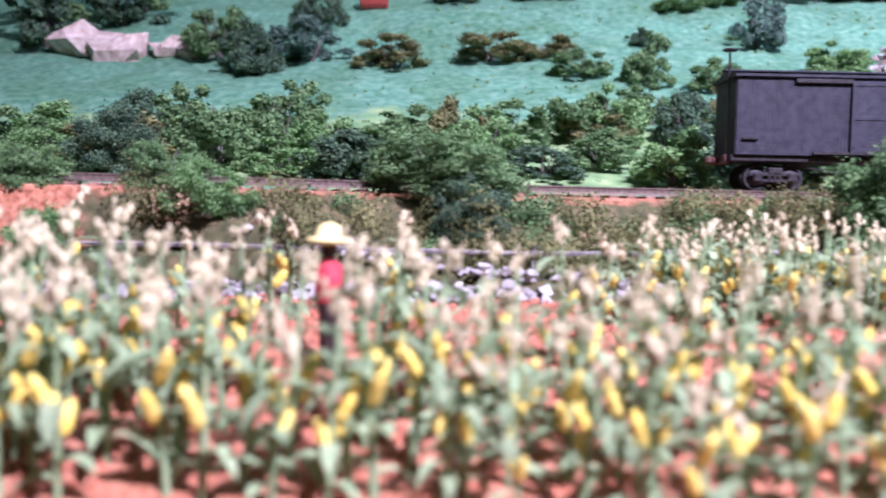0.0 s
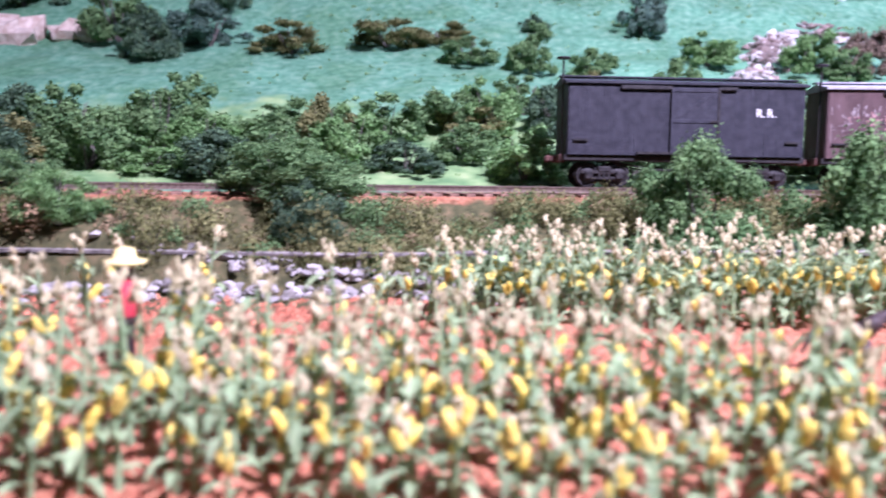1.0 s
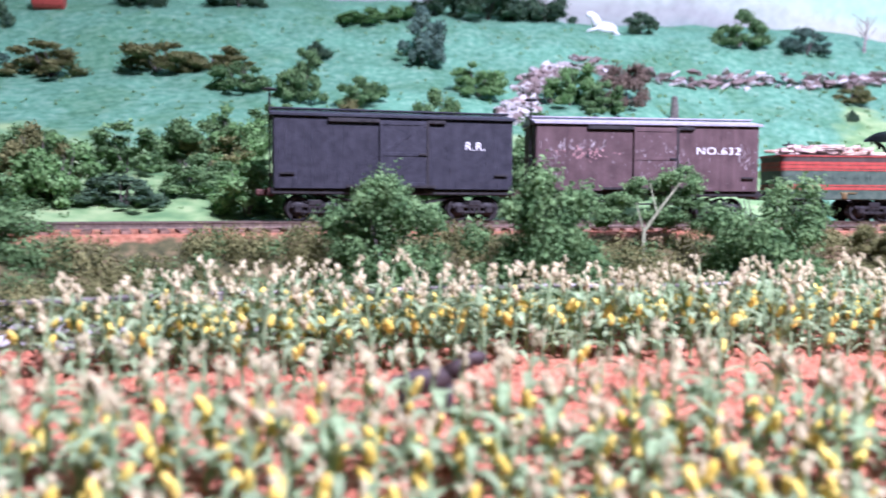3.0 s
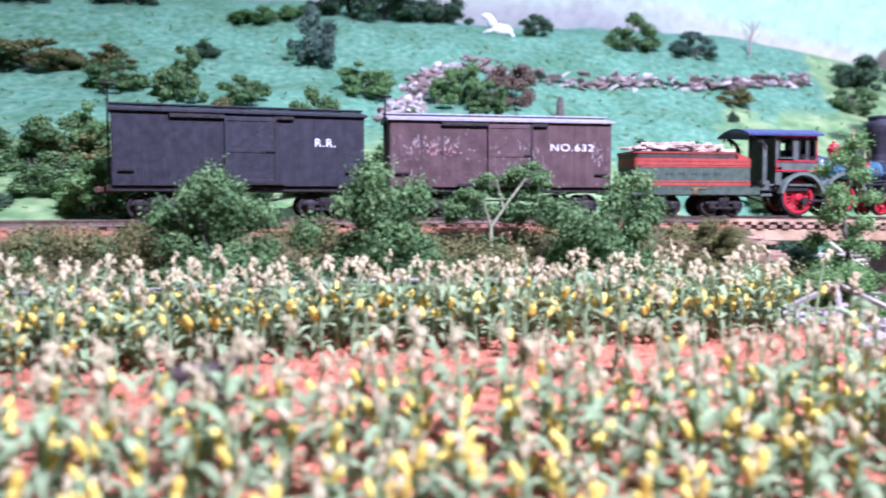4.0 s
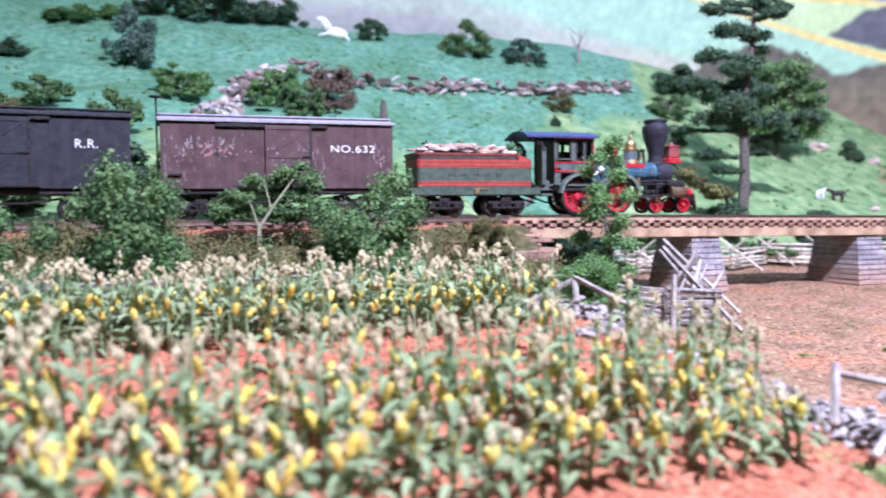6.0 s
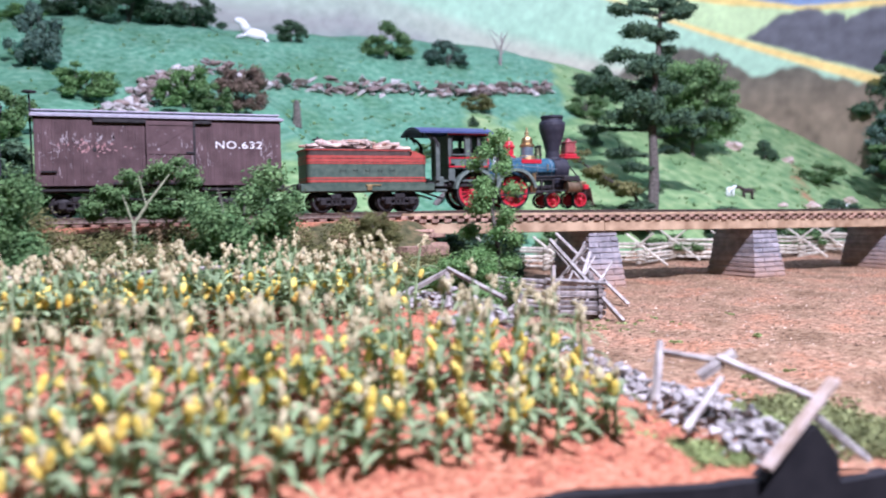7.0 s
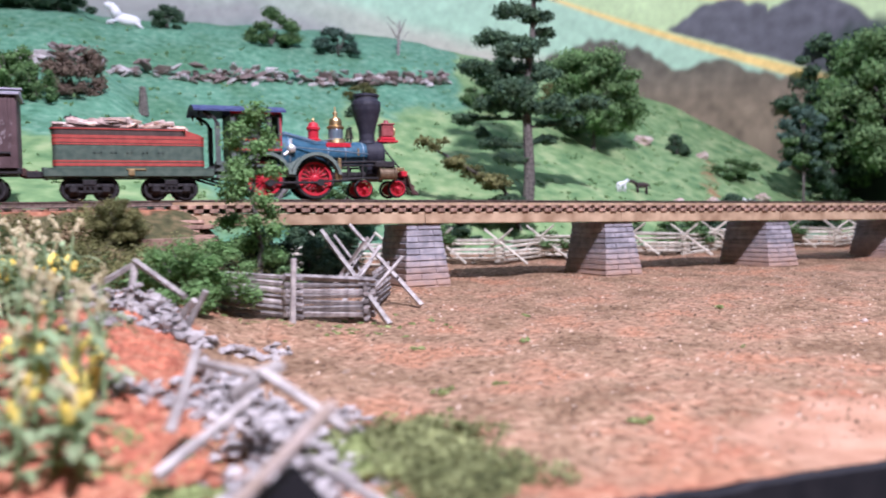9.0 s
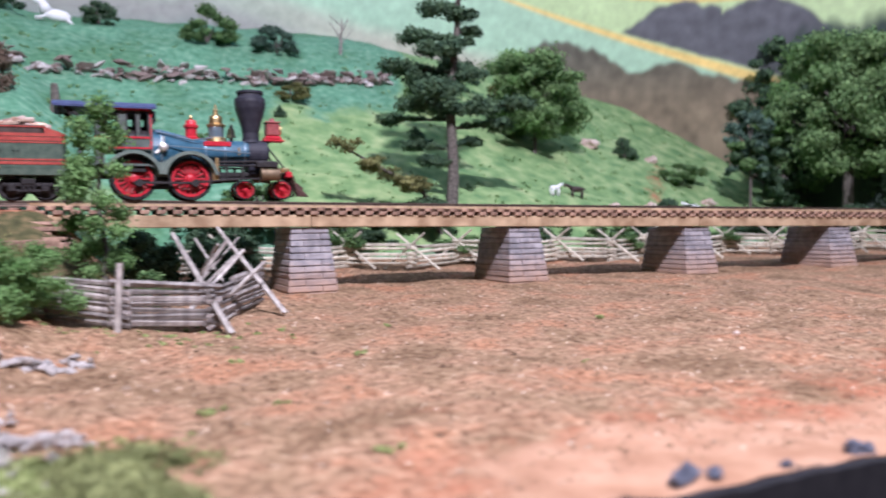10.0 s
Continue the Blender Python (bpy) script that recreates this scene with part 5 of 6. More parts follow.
def leafy_tree(x, y, h, w, kind, label, seed, clear=0.2, count=14000, size=0.045, lobes=46, girth=0.022):
    """A forked trunk with limbs that each end in clumps of small leaves."""
    ob = thing("tree", at(x, y, ground(x, y) - 0.05), label, "tree", "trees")
    rng = random.Random(seed)
    bm = bmesh.new()
    leaves = bmesh.new()
    fork = Vector((0.03, 0.02, h * max(clear, 0.3)))
    rod(bm, (0, 0, 0), fork, girth * h, girth * h * 0.75, 9)
    rod(bm, fork, (-0.02, 0.0, h * 0.8), girth * h * 0.75, girth * h * 0.2, 8)
    ranges = []
    for k in range(lobes):
        q = (k + rng.uniform(0, 1)) / lobes
        z = h * lerp(clear, 0.97, q)
        ww = w * (0.35 + 0.65 * math.sin(math.pi * min(1, 0.2 + 0.74 * q)))
        a = k * 2.4 + rng.uniform(-0.5, 0.5)
        rr = ww * rng.uniform(0.15, 1.0)
        tip = Vector((rr * math.cos(a), rr * math.sin(a), z))
        if k % 3 == 0:
            rod(bm, fork.lerp(Vector((0, 0, h * 0.8)), min(1, max(0, q - 0.15))), tip, girth * h * 0.28, girth * h * 0.1, 5)
        r = w * rng.uniform(0.10, 0.30)
        n0 = len(leaves.faces)
        foliage(leaves, tip, (r, r, r * rng.uniform(0.5, 0.75)), int(count / lobes * (r / (0.2 * w)) ** 1.5), size, rng, 0.35)
        ranges.append((n0, len(leaves.faces), (0, 0, 1, 0, 2)[rng.randrange(5)]))
    part("trunk", bm, M_BARK, ob)
    leaves.faces.ensure_lookup_table()
    for n0, n1, k in ranges:
        for i in range(n0, n1):
            leaves.faces[i].material_index = k
    part("crown", leaves, {"dark": [M_DARKLEAF, M_LEAF, M_DARKLEAF], "green": [M_TREE, M_LEAF2, M_LEAF], "blue": [M_BLUELEAF, M_LEAF, M_DARKLEAF]}[kind], ob)


leafy_tree(15.0, 11.3, 3.72 - ground(15.0, 11.3), 1.02, "green", "spreading leafy green tree beside the pine", 41, 0.25, 30000, 0.030, 100)
leafy_tree(21.25, 10.0, 4.05, 1.55, "green", "large leafy green tree at the wood's edge", 42, 0.34, 36000, 0.040, 120, 0.030)
leafy_tree(18.95, 10.2, 2.0, 0.55, "blue", "slender bluish tree with bare lower boughs", 44, 0.40, 9000, 0.036, 40, 0.016)
leafy_tree(20.6, 11.0, 2.6, 0.8, "dark", "dark leafy tree at the wood's edge", 48, 0.05, 12000, 0.05)
leafy_tree(23.6, 9.4, 4.2, 1.7, "green", "large leafy green tree at the wood's edge", 43, 0.10, 30000, 0.042, 110)
leafy_tree(22.6, 11.2, 4.0, 1.7, "dark", "large dark tree in the wood", 46, 0.02, 16000, 0.06)
leafy_tree(21.5, 11.6, 3.5, 1.2, "dark", "large dark tree in the wood", 47, 0.02, 16000, 0.06)
leafy_tree(25.2, 10.4, 4.6, 1.9, "dark", "large dark tree in the wood", 45, 0.05, 14000, 0.06)

leafy_tree(-7.6, 13.9, 2.2, 1.1, "dark", "dark leafy tree at the far end of the hill", 61, 0.05, 9000, 0.05)
leafy_tree(-8.6, 13.0, 2.0, 0.9, "dark", "dark leafy tree at the far end of the hill", 62, 0.05, 8000, 0.05)

# shrubs over the hillside
for i, (x, y, w, h, k) in enumerate((
        (1.80, 13.1, 0.55, 0.30, "dark"), (3.55, 12.8, 0.85, 1.05, "blue"), (5.0, 14.9, 1.7, 0.75, "dark"), (6.2, 15.0, 1.2, 0.65, "dark"), (4.0, 15.2, 1.0, 0.55, "dark"),
        (8.0, 14.6, 0.7, 0.5, "dark"), (9.8, 14.2, 1.1, 0.75, "green"), (11.0, 13.9, 0.9, 0.55, "blue"), (10.9, 12.25, 0.7, 0.36, "olive"), (10.55, 11.7, 0.22, 0.2, "dark"),
        (5.95, 10.5, 0.65, 0.5, "green"), (6.4, 11.0, 0.85, 0.75, "russet"), (4.3, 11.4, 0.9, 0.55, "bright"), (5.6, 11.0, 0.8, 0.7, "bright"), (3.0, 8.4, 0.9, 0.7, "green"),
        (4.6, 8.6, 1.0, 0.75, "green"), (1.65, 11.0, 0.8, 0.8, "green"), (2.5, 10.7, 0.75, 0.5, "green"), (0.75, 11.4, 0.9, 0.5, "green"), (-2.1, 12.0, 1.4, 0.55, "olive"), (-0.6, 12.2, 1.3, 0.55, "olive"),
        (0.3, 12.4, 1.1, 0.4, "olive"), (-3.5, 12.2, 1.3, 0.75, "blue"), (-5.1, 12.4, 1.2, 1.0, "green"), (-4.3, 11.6, 1.0, 0.9, "dark"), (-2.6, 8.5, 1.0, 0.8, "green"),
        (-1.0, 8.2, 0.8, 0.6, "green"), (0.9, 8.6, 0.9, 0.5, "olive"), (-3.8, 13.6, 1.0, 1.0, "dark"), (2.55, 14.4, 0.9, 0.3, "bright"), (3.3, 14.6, 0.8, 0.3, "bright"),
        (14.2, 13.2, 1.2, 0.7, "dark"), (13.2, 12.2, 0.8, 0.5, "green"), (15.2, 12.9, 0.9, 0.6, "olive"), (17.3, 11.8, 0.5, 0.45, "dark"), (18.2, 11.2, 0.9, 0.5, "green"),
        (10.5, 8.4, 0.7, 0.45, "green"), (13.2, 8.3, 0.6, 0.4, "green"), (15.6, 8.4, 0.7, 0.4, "dark"), (18.3, 8.6, 0.8, 0.4, "green"), (0.2, 15.4, 1.2, 0.6, "dark"), (-1.6, 15.2, 1.0, 0.5, "dark"),
        (12.6, 11.0, 0.3, 0.22, "dark"), (9.2, 10.6, 0.5, 0.25, "green"), (9.6, 8.9, 0.8, 0.35, "green"), (7.5, 9.0, 0.6, 0.3, "bright"))):
    bush(k, x, y, w, h, {"dark": "dark green shrub on the grassy hillside", "green": "leafy green shrub on the grassy hillside", "blue": "bluish green shrub on the grassy hillside",
                         "olive": "low olive shrub on the grassy hillside", "russet": "russet brown shrub on the grassy hillside", "bright": "yellow-green shrub on the grassy hillside"}[k], i + 1, group="hillside shrubs")


def snag(x, y):
    ob = thing("dead_tree", at(x, y, ground(x, y) - 0.02), "bare pale dead tree on the hill", "tree", "trees")
    bm = bmesh.new()
    rod(bm, (0, 0, 0), (0.05, 0, 0.7), 0.035, 0.01, 6)
    for k in range(6):
        a = k * 1.7
        rod(bm, (0.01 * k, 0, 0.2 + 0.07 * k), (0.25 * math.cos(a), 0.25 * math.sin(a), 0.5 + 0.06 * k), 0.014, 0.005, 5)
    part("trunk", bm, M_GREYWOOD, ob)


snag(12.3, 14.1)


# ---- turf tufts and field clods ----
def tufts():
    rng = random.Random(5)
    bm = bmesh.new()
    for _ in range(1100):
        x = rng.uniform(-3, 20)
        y = rng.uniform(track_y(x) + 0.7, 14.6)
        if x > 7.5:
            y = rng.uniform(8.3, 14)
        r = rng.uniform(0.015, 0.045)
        foliage(bm, (x, y, ground(x, y) + 0.01), (r * 2, r * 2, r), 9, r * 0.6, rng, 0.2)
    solid("turf_tufts", bm, M_TREE, "loose tufts of bright green turf on the hillside", "grass", kind="stuff")


tufts()


def clods():
    rng = random.Random(6)
    groups = {0: bmesh.new(), 1: bmesh.new(), 2: bmesh.new()}
    for _ in range(30000):
        x = rng.uniform(-2.5, 14) if rng.random() < 0.6 else rng.uniform(7.2, 14)
        y = rng.uniform(0.9, 7.8) if x > 7.3 else rng.uniform(0.85, 3.9)
        if y < fascia_y(x) + 0.06:
            continue
        kind = 0 if x < 6.9 else rng.choice((1, 1, 1, 1, 1, 1, 1, 1, 1, 1, 1, 2))
        r = rng.uniform(0.012, 0.044) if kind == 0 else rng.uniform(0.005, 0.017) * (1 + 0.9 * smooth(0.9, 1.0, rng.random()))
        bm = groups[kind]
        z = ground(x, y)
        p = [bm.verts.new((x + a * r * rng.uniform(0.6, 1.3), y + b * r * rng.uniform(0.6, 1.3), z + c * r * rng.uniform(0.5, 1))) for a, b, c in ((1, 0, -0.3), (0, 1, -0.3), (-1, 0, -0.3), (0, -1, -0.3), (0.2, 0.1, 0.8))]
        for k in range(4):
            bm.faces.new((p[k], p[(k + 1) % 4], p[4]))
    solid("soil_clods", groups[0], M_CLOD, "crumbled clods of red soil between the corn", "soil", kind="stuff")
    solid("field_litter", groups[1], M_LITTER, "brown flecks of litter over the dirt field", "litter", kind="stuff")
    solid("pebbles", groups[2], M_PEBBLE, "small pale pebbles on the dirt field", "pebbles", kind="stuff")


M_CLOD = mat("soil_clod", (0.26, 0.08, 0.045), (0.48, 0.18, 0.10), 300, 0.95, 0.5, island=0.35)
M_LITTER = mat("dry_litter", (0.10, 0.06, 0.036), (0.32, 0.20, 0.12), 300, 0.95, 0.5, island=0.45)
M_PEBBLE = mat("pale_pebble", (0.38, 0.27, 0.19), (0.56, 0.44, 0.33), 300, 0.95, 0.5, island=0.4)
clods()


# ---- stones ----
def stone_mesh(seed, material):
    """An angular broken stone: the hull of a few scattered points."""
    q = random.Random(seed * 13 + 5)
    bm = bmesh.new()
    for _ in range(11):
        d = Vector((q.gauss(0, 1), q.gauss(0, 1), q.gauss(0, 1))).normalized() * q.uniform(0.8, 1.15)
        bm.verts.new((d.x, d.y * 0.72, d.z * 0.5))
    bmesh.ops.convex_hull(bm, input=bm.verts)
    loose = [v for v in bm.verts if not v.link_faces]
    bmesh.ops.delete(bm, geom=loose, context="VERTS")
    bmesh.ops.bevel(bm, geom=list(bm.edges), offset=0.05, segments=1, affect="EDGES")
    return finish("stone", bm, material)


STONES = [stone_mesh(k, M_STONE) for k in range(7)]
WALLSTONES = [stone_mesh(k + 20, M_WALL if k % 2 else M_WALL2) for k in range(7)]


def stone_row(name, line, n, width, height, size, label, seed, m_z=None):
    """A tumbled row of stones along a line of plan points."""
    rng = random.Random(seed)
    ob = thing(name, at(0, 0, 0), label, "stone wall", "stone rows")
    seg = [(Vector(a), Vector(b)) for a, b in zip(line, line[1:])]
    total = sum((b - a).length for a, b in seg)
    for k in range(n):
        d = total * rng.random()
        for a, b in seg:
            if d <= (b - a).length:
                break
            d -= (b - a).length
        p = a.lerp(b, min(1, d / (b - a).length))
        side = (b - a).normalized()
        off = rng.gauss(0, width * 0.4)
        x, y = p.x - side.y * off, p.y + side.x * off
        z = ground(x, y) + height * rng.random() * max(0.15, 1 - abs(off) / width)
        s = size * rng.uniform(0.5, 1.25)
        st = part("stone", (WALLSTONES if line[0][1] > 8 else STONES)[rng.randrange(7)], None, ob, m=at(x, y, z, rng.uniform(-30, 30), rng.uniform(-30, 30), rng.uniform(0, 360)) @ Matrix.Diagonal((s, s, s * (0.55 if name == "hill_wall" else 1), 1)))
    return ob


stone_row("stone_row", [(6.99, 0.98), (7.1, 1.2), (7.18, 1.65), (7.15, 2.15), (6.95, 2.4)], 430, 0.27, 0.14, 0.046, "tumbled row of pale grey field stones", 1)
stone_row("stone_row", [(6.5, 2.15), (7.0, 2.1), (7.6, 2.0)], 140, 0.10, 0.06, 0.038, "low line of grey stones edging the field", 2)
stone_row("stone_row", [(6.4, 3.2), (6.95, 3.38), (7.35, 3.5), (7.6, 3.62)], 110, 0.09, 0.06, 0.045, "low line of grey stones edging the field", 3)
stone_row("stone_row", [(6.95, 3.2), (6.9, 3.7), (6.6, 4.1), (6.2, 4.25)], 330, 0.16, 0.15, 0.047, "tumbled heap of pale grey field stones", 4)
stone_row("stone_row", [(-4.5, 3.3), (-2.5, 3.66), (-1, 3.9), (0.6, 4.05), (2.2, 4.22)], 540, 0.24, 0.08, 0.060, "long row of pale grey stones behind the corn", 5)
stone_row("hill_wall", [(5.9, 12.7), (8, 12.72), (10.5, 12.7), (11.3, 12.8), (12.9, 13.05)], 260, 0.13, 0.27, 0.15, "tumbled dry stone wall across the hillside", 6)
stone_row("stone_row", [(5.75, 12.75), (5.3, 11.9), (4.9, 11.0), (4.5, 10.2)], 260, 0.32, 0.16, 0.13, "tumbled dry stone wall down the hillside", 7)


# ---- fences of split rails ----
def rail_bm(L, r, rng):
    bm = bmesh.new()
    v = rod(bm, (-L / 2, 0, 0), (L / 2, 0, 0), r, r * 0.85, 5)
    for x in v:
        x.co += Vector((0, rng.uniform(-r, r) * 0.25, rng.uniform(-r, r) * 0.25))
    return bm


def lay_rail(parent, a, b, r, rng, name="rail", material=None):
    a, b = Vector(a), Vector(b)
    d = b - a
    q = d.to_track_quat("X", "Z")
    part(name, rail_bm(d.length, r, rng), material or M_GREYWOOD, parent, m=Matrix.Translation((a + b) / 2 * S) @ q.to_matrix().to_4x4())


def snake_fence(points, rails, h, r, label, seed, cross=True, lift=0.0, material=None):
    rng = random.Random(seed)
    ob = thing("split_rail_fence", at(0, 0, 0), label, "fence", "fences")
    for i, (p, q) in enumerate(zip(points, points[1:])):
        d = (Vector(q) - Vector(p)).normalized() * 0.07
        for k in range(rails):
            z = 0.03 + h * (k + 0.5 * (i % 2)) / rails
            a = (p[0] - d.x, p[1] - d.y, ground(p[0], p[1], False) + z + rng.uniform(-0.012, 0.012) + lift)
            b = (q[0] + d.x, q[1] + d.y, ground(q[0], q[1], False) + z + rng.uniform(-0.012, 0.012) + lift)
            lay_rail(ob, a, b, r * rng.uniform(0.8, 1.2), rng, "rail", material)
    if cross:
        for p in points[1:-1]:
            z = ground(p[0], p[1], False)
            for s in (-1, 1):
                lay_rail(ob, (p[0] + s * 0.26, p[1] - 0.25 * s, z), (p[0] - s * 0.13, p[1] + 0.13 * s, z + h * 1.5), r * 0.8, rng, "cross_pole", material)
    return ob


near = snake_fence([(7.42, 4.50), (7.80, 4.24), (8.40, 4.46), (8.66, 5.0), (8.95, 5.55)], 7, 0.295, 0.0220, "weathered zigzag split-rail fence beside the dirt field", 51, cross=False)
g = random.Random(52)
for a, b, r in (((7.775, 4.175, 0.02), (7.80, 4.20, 0.49), 0.021), ((8.50, 4.25, -0.02), (8.20, 4.95, 0.66), 0.025), ((9.01, 4.91, 0.03), (8.61, 5.55, 0.70), 0.022),
                ((8.20, 4.60, 0.05), (8.75, 5.15, 0.52), 0.017), ((8.45, 4.75, 0.10), (8.88, 4.98, 0.43), 0.016), ((8.28, 5.1, 0.15), (8.60, 5.0, 0.60), 0.016), ((8.30, 5.3, 0.1), (8.5, 4.8, 0.58), 0.016),
                ((8.36, 4.9, 0.28), (8.72, 5.2, 0.62), 0.011), ((8.62, 5.0, 0.2), (8.40, 5.3, 0.62), 0.011), ((8.3, 4.7, 0.2), (8.66, 4.92, 0.5), 0.012)):
    lay_rail(near, a, b, r, g, "cross_pole", M_POLE)

zig = [(8.3 + 0.72 * k, 7.72 + 0.22 * (k % 2)) for k in range(19)]
snake_fence(zig, 5, 0.29, 0.021, "long zigzag split-rail fence behind the bridge", 53, material=M_FARWOOD)

M_PLANK = mat("plank_tan", (0.36, 0.27, 0.20), (0.52, 0.42, 0.36), 200, 0.9, 0.4)
# fallen rails over the stone rows
f2 = thing("fallen_rails", at(0, 0, 0), "broken grey fence rails propped over the stone row", "fence", "fences")
for a, b, r in (((6.755, 1.495, 0.06), (6.86, 1.60, 0.31), 0.020), ((6.85, 1.62, 0.26), (7.03, 1.42, 0.23), 0.020), ((7.04, 1.42, 0.25), (7.22, 1.03, 0.11), 0.020), ((6.69, 1.22, 0.0), (6.99, 1.34, 0.17), 0.021),
                ((7.06, 0.88, 0.09), (7.33, 0.87, -0.11), 0.017), ((6.96, 1.45, 0.16), (7.10, 1.38, 0.27), 0.026)):
    lay_rail(f2, a, b, r, g, "rail", M_POLE)
bm = bmesh.new()
box(bm, (0, 0, 0), (0.47, 0.055, 0.024), (0, 0, 0), 0.004)
solid("plank", bm, M_PLANK, "grey wooden board leaning on the black fascia", "plank", at(6.955, 0.86, 0.085, 0, -41, 0))
f3 = thing("fallen_rails", at(0, 0, 0), "broken grey fence rails propped over the stone heap", "fence", "fences")
for a, b, r in (((6.45, 4.15, 0.30), (6.80, 3.95, 0.52), 0.022), ((6.78, 3.95, 0.52), (7.02, 3.5, 0.33), 0.022), ((6.78, 3.95, 0.50), (6.72, 3.8, 0.2), 0.02), ((7.0, 3.55, 0.1), (7.12, 3.45, 0.36), 0.023), ((6.9, 3.5, 0.12), (7.05, 3.35, 0.32), 0.026)):
    lay_rail(f3, a, b, r, g, "rail", M_POLE)
f4 = thing("rail_fence", at(0, 0, 0), "crooked weathered log rail on short posts behind the stones", "fence", "fences")
prev = None
for k in range(15):
    x = -3.6 + k * 0.64
    y = 4.03 + 0.055 * (x + 1.0)
    p = (x, y, 0.51 + 0.008 * (x + 2) + g.uniform(-0.02, 0.02))
    if k % 2 == 0:
        lay_rail(f4, (x, y, ground(x, y, False) - 0.03), (x + 0.02, y, p[2] + 0.05), 0.016, g, "post")
    if prev:
        lay_rail(f4, prev, (p[0], p[1], p[2]), 0.017, g)
    prev = p


# ---- figurines ----
def figurine():
    bm = bmesh.new()
    lathe(bm, [(0.02, 0.0), (0.032, 0.02), (0.036, 0.22), (0.05, 0.26), (0.055, 0.40), (0.02, 0.43), (0.028, 0.45), (0.034, 0.48), (0.095, 0.495), (0.09, 0.505), (0.05, 0.515), (0.042, 0.555), (0.01, 0.565)], (0, 0, 0), 14)
    for f in bm.faces:
        z = f.calc_center_median().z
        f.material_index = 0 if z < 0.24 else 1 if z < 0.425 else 2 if z > 0.486 else 0
    solid("field_figurine", bm, [M_DOG, M_SHIRT, M_HAT], "tiny plain painted figurine, red with a straw hat", "figurine", at(-0.50, 2.36, ground(-0.5, 2.36) - 0.01), smooth=True)


def animal_figurine(name, material, x, y, s, turn, label):
    bm = bmesh.new()
    lump(bm, (0, 0, 0.17), (0.15, 0.05, 0.06), 0.1, 2)
    rod(bm, (0.11, 0, 0.19), (0.20, 0, 0.25), 0.045, 0.03, 10)
    lump(bm, (0.235, 0, 0.25), (0.06, 0.03, 0.035), 0.1, 2)
    for a in (-0.10, 0.10):
        for b in (-0.03, 0.03):
            rod(bm, (a, b, 0.15), (a, b, -0.02), 0.02, 0.012, 8)
    rod(bm, (-0.14, 0, 0.2), (-0.2, 0, 0.1), 0.015, 0.006, 6)
    solid(name, bm, material, label, "figurine", at(x, y, ground(x, y), 0, 0, turn) @ Matrix.Diagonal((s, s, s, 1)), smooth=True)


def moss():
    rng = random.Random(9)
    bm = bmesh.new()
    for _ in range(90):
        x, y = rng.gauss(7.62, 0.13), rng.uniform(0.98, 1.75)
        r = rng.uniform(0.05, 0.11)
        foliage(bm, (x, y, ground(x, y, False) + 0.01), (r, r, r * 0.7), 200, 0.010, rng, 0.6)
    solid("moss_clump", bm, M_OLIVE2, "low mound of olive green moss by the stone row", "moss", kind="stuff")
    bm = bmesh.new()
    for x, y in ((8.05, 2.31), (8.61, 1.47), (8.36, 3.43), (8.11, 2.34), (7.95, 1.87), (8.41, 2.33), (8.32, 1.84), (11.26, 3.97), (9.6, 4.2), (10.2, 2.6), (9.1, 3.4), (7.9, 1.75), (7.7, 2.0)):
        for _ in range(4):
            r = rng.uniform(0.008, 0.017)
            foliage(bm, (x + rng.gauss(0, 0.03), y + rng.gauss(0, 0.04), ground(x, y, False)), (r, r, r * 0.5), 40, 0.012, rng, 0.4)
    for _ in range(110):
        x, y = rng.gauss(6.92, 0.13), rng.uniform(1.07, 1.9)
        r = rng.uniform(0.02, 0.05)
        foliage(bm, (x - 0.12, y, ground(x, y, False)), (r * 1.5, r * 1.5, r * 0.4), 40, 0.012, rng, 0.4)
    for _ in range(60):
        x, y = rng.uniform(7.3, 9.0), rng.gauss(4.15, 0.22)
        r = rng.uniform(0.008, 0.018)
        foliage(bm, (x, y, ground(x, y, False)), (r * 1.5, r * 1.5, r * 0.4), 36, 0.012, rng, 0.4)
    for _ in range(60):
        x, y = rng.uniform(6.70, 6.90), rng.uniform(1.07, 1.3)
        r = rng.uniform(0.02, 0.045)
        foliage(bm, (x + 0.2 * (1.15 - y), y, ground(x, y, False) + 0.015), (r * 1.5, r * 1.5, r * 0.6), 60, 0.010, rng, 0.4)
    for _ in range(50):
        x, y = rng.uniform(7.2, 7.45), rng.uniform(1.25, 1.75)
        r = rng.uniform(0.02, 0.045)
        foliage(bm, (x, y, ground(x, y, False) + 0.03), (r * 1.5, r * 1.5, r * 0.8), 60, 0.010, rng, 0.4)
    solid("grass_tufts", bm, M_GRASS, "small tufts of green grass on the dirt", "grass", kind="stuff")


M_GRASS = mat("grass_green", (0.17, 0.22, 0.07), (0.33, 0.38, 0.15), 120, 0.95, 0.3, island=0.3)
M_OLIVE2 = mat("moss_olive", (0.11, 0.125, 0.045), (0.25, 0.27, 0.11), 120, 0.95, 0.3, island=0.4)
moss()


def small_post(name, x, y, r, h, material, label, category):
    bm = bmesh.new()
    lathe(bm, [(r, 0), (r * 0.9, h * 0.6), (r * 0.7, h * 0.95), (r * 0.5, h)], (0, 0, 0), 9)
    for v in bm.verts:
        v.co.x += 0.2 * r * noise.noise(v.co * 9)
    solid(name, bm, material, label, category, at(x, y, ground(x, y) - 0.02))


small_post("tree_stump", 7.30, 11.2, 0.07, 0.42, M_BARK, "dark brown broken stump on the hillside", "stump")


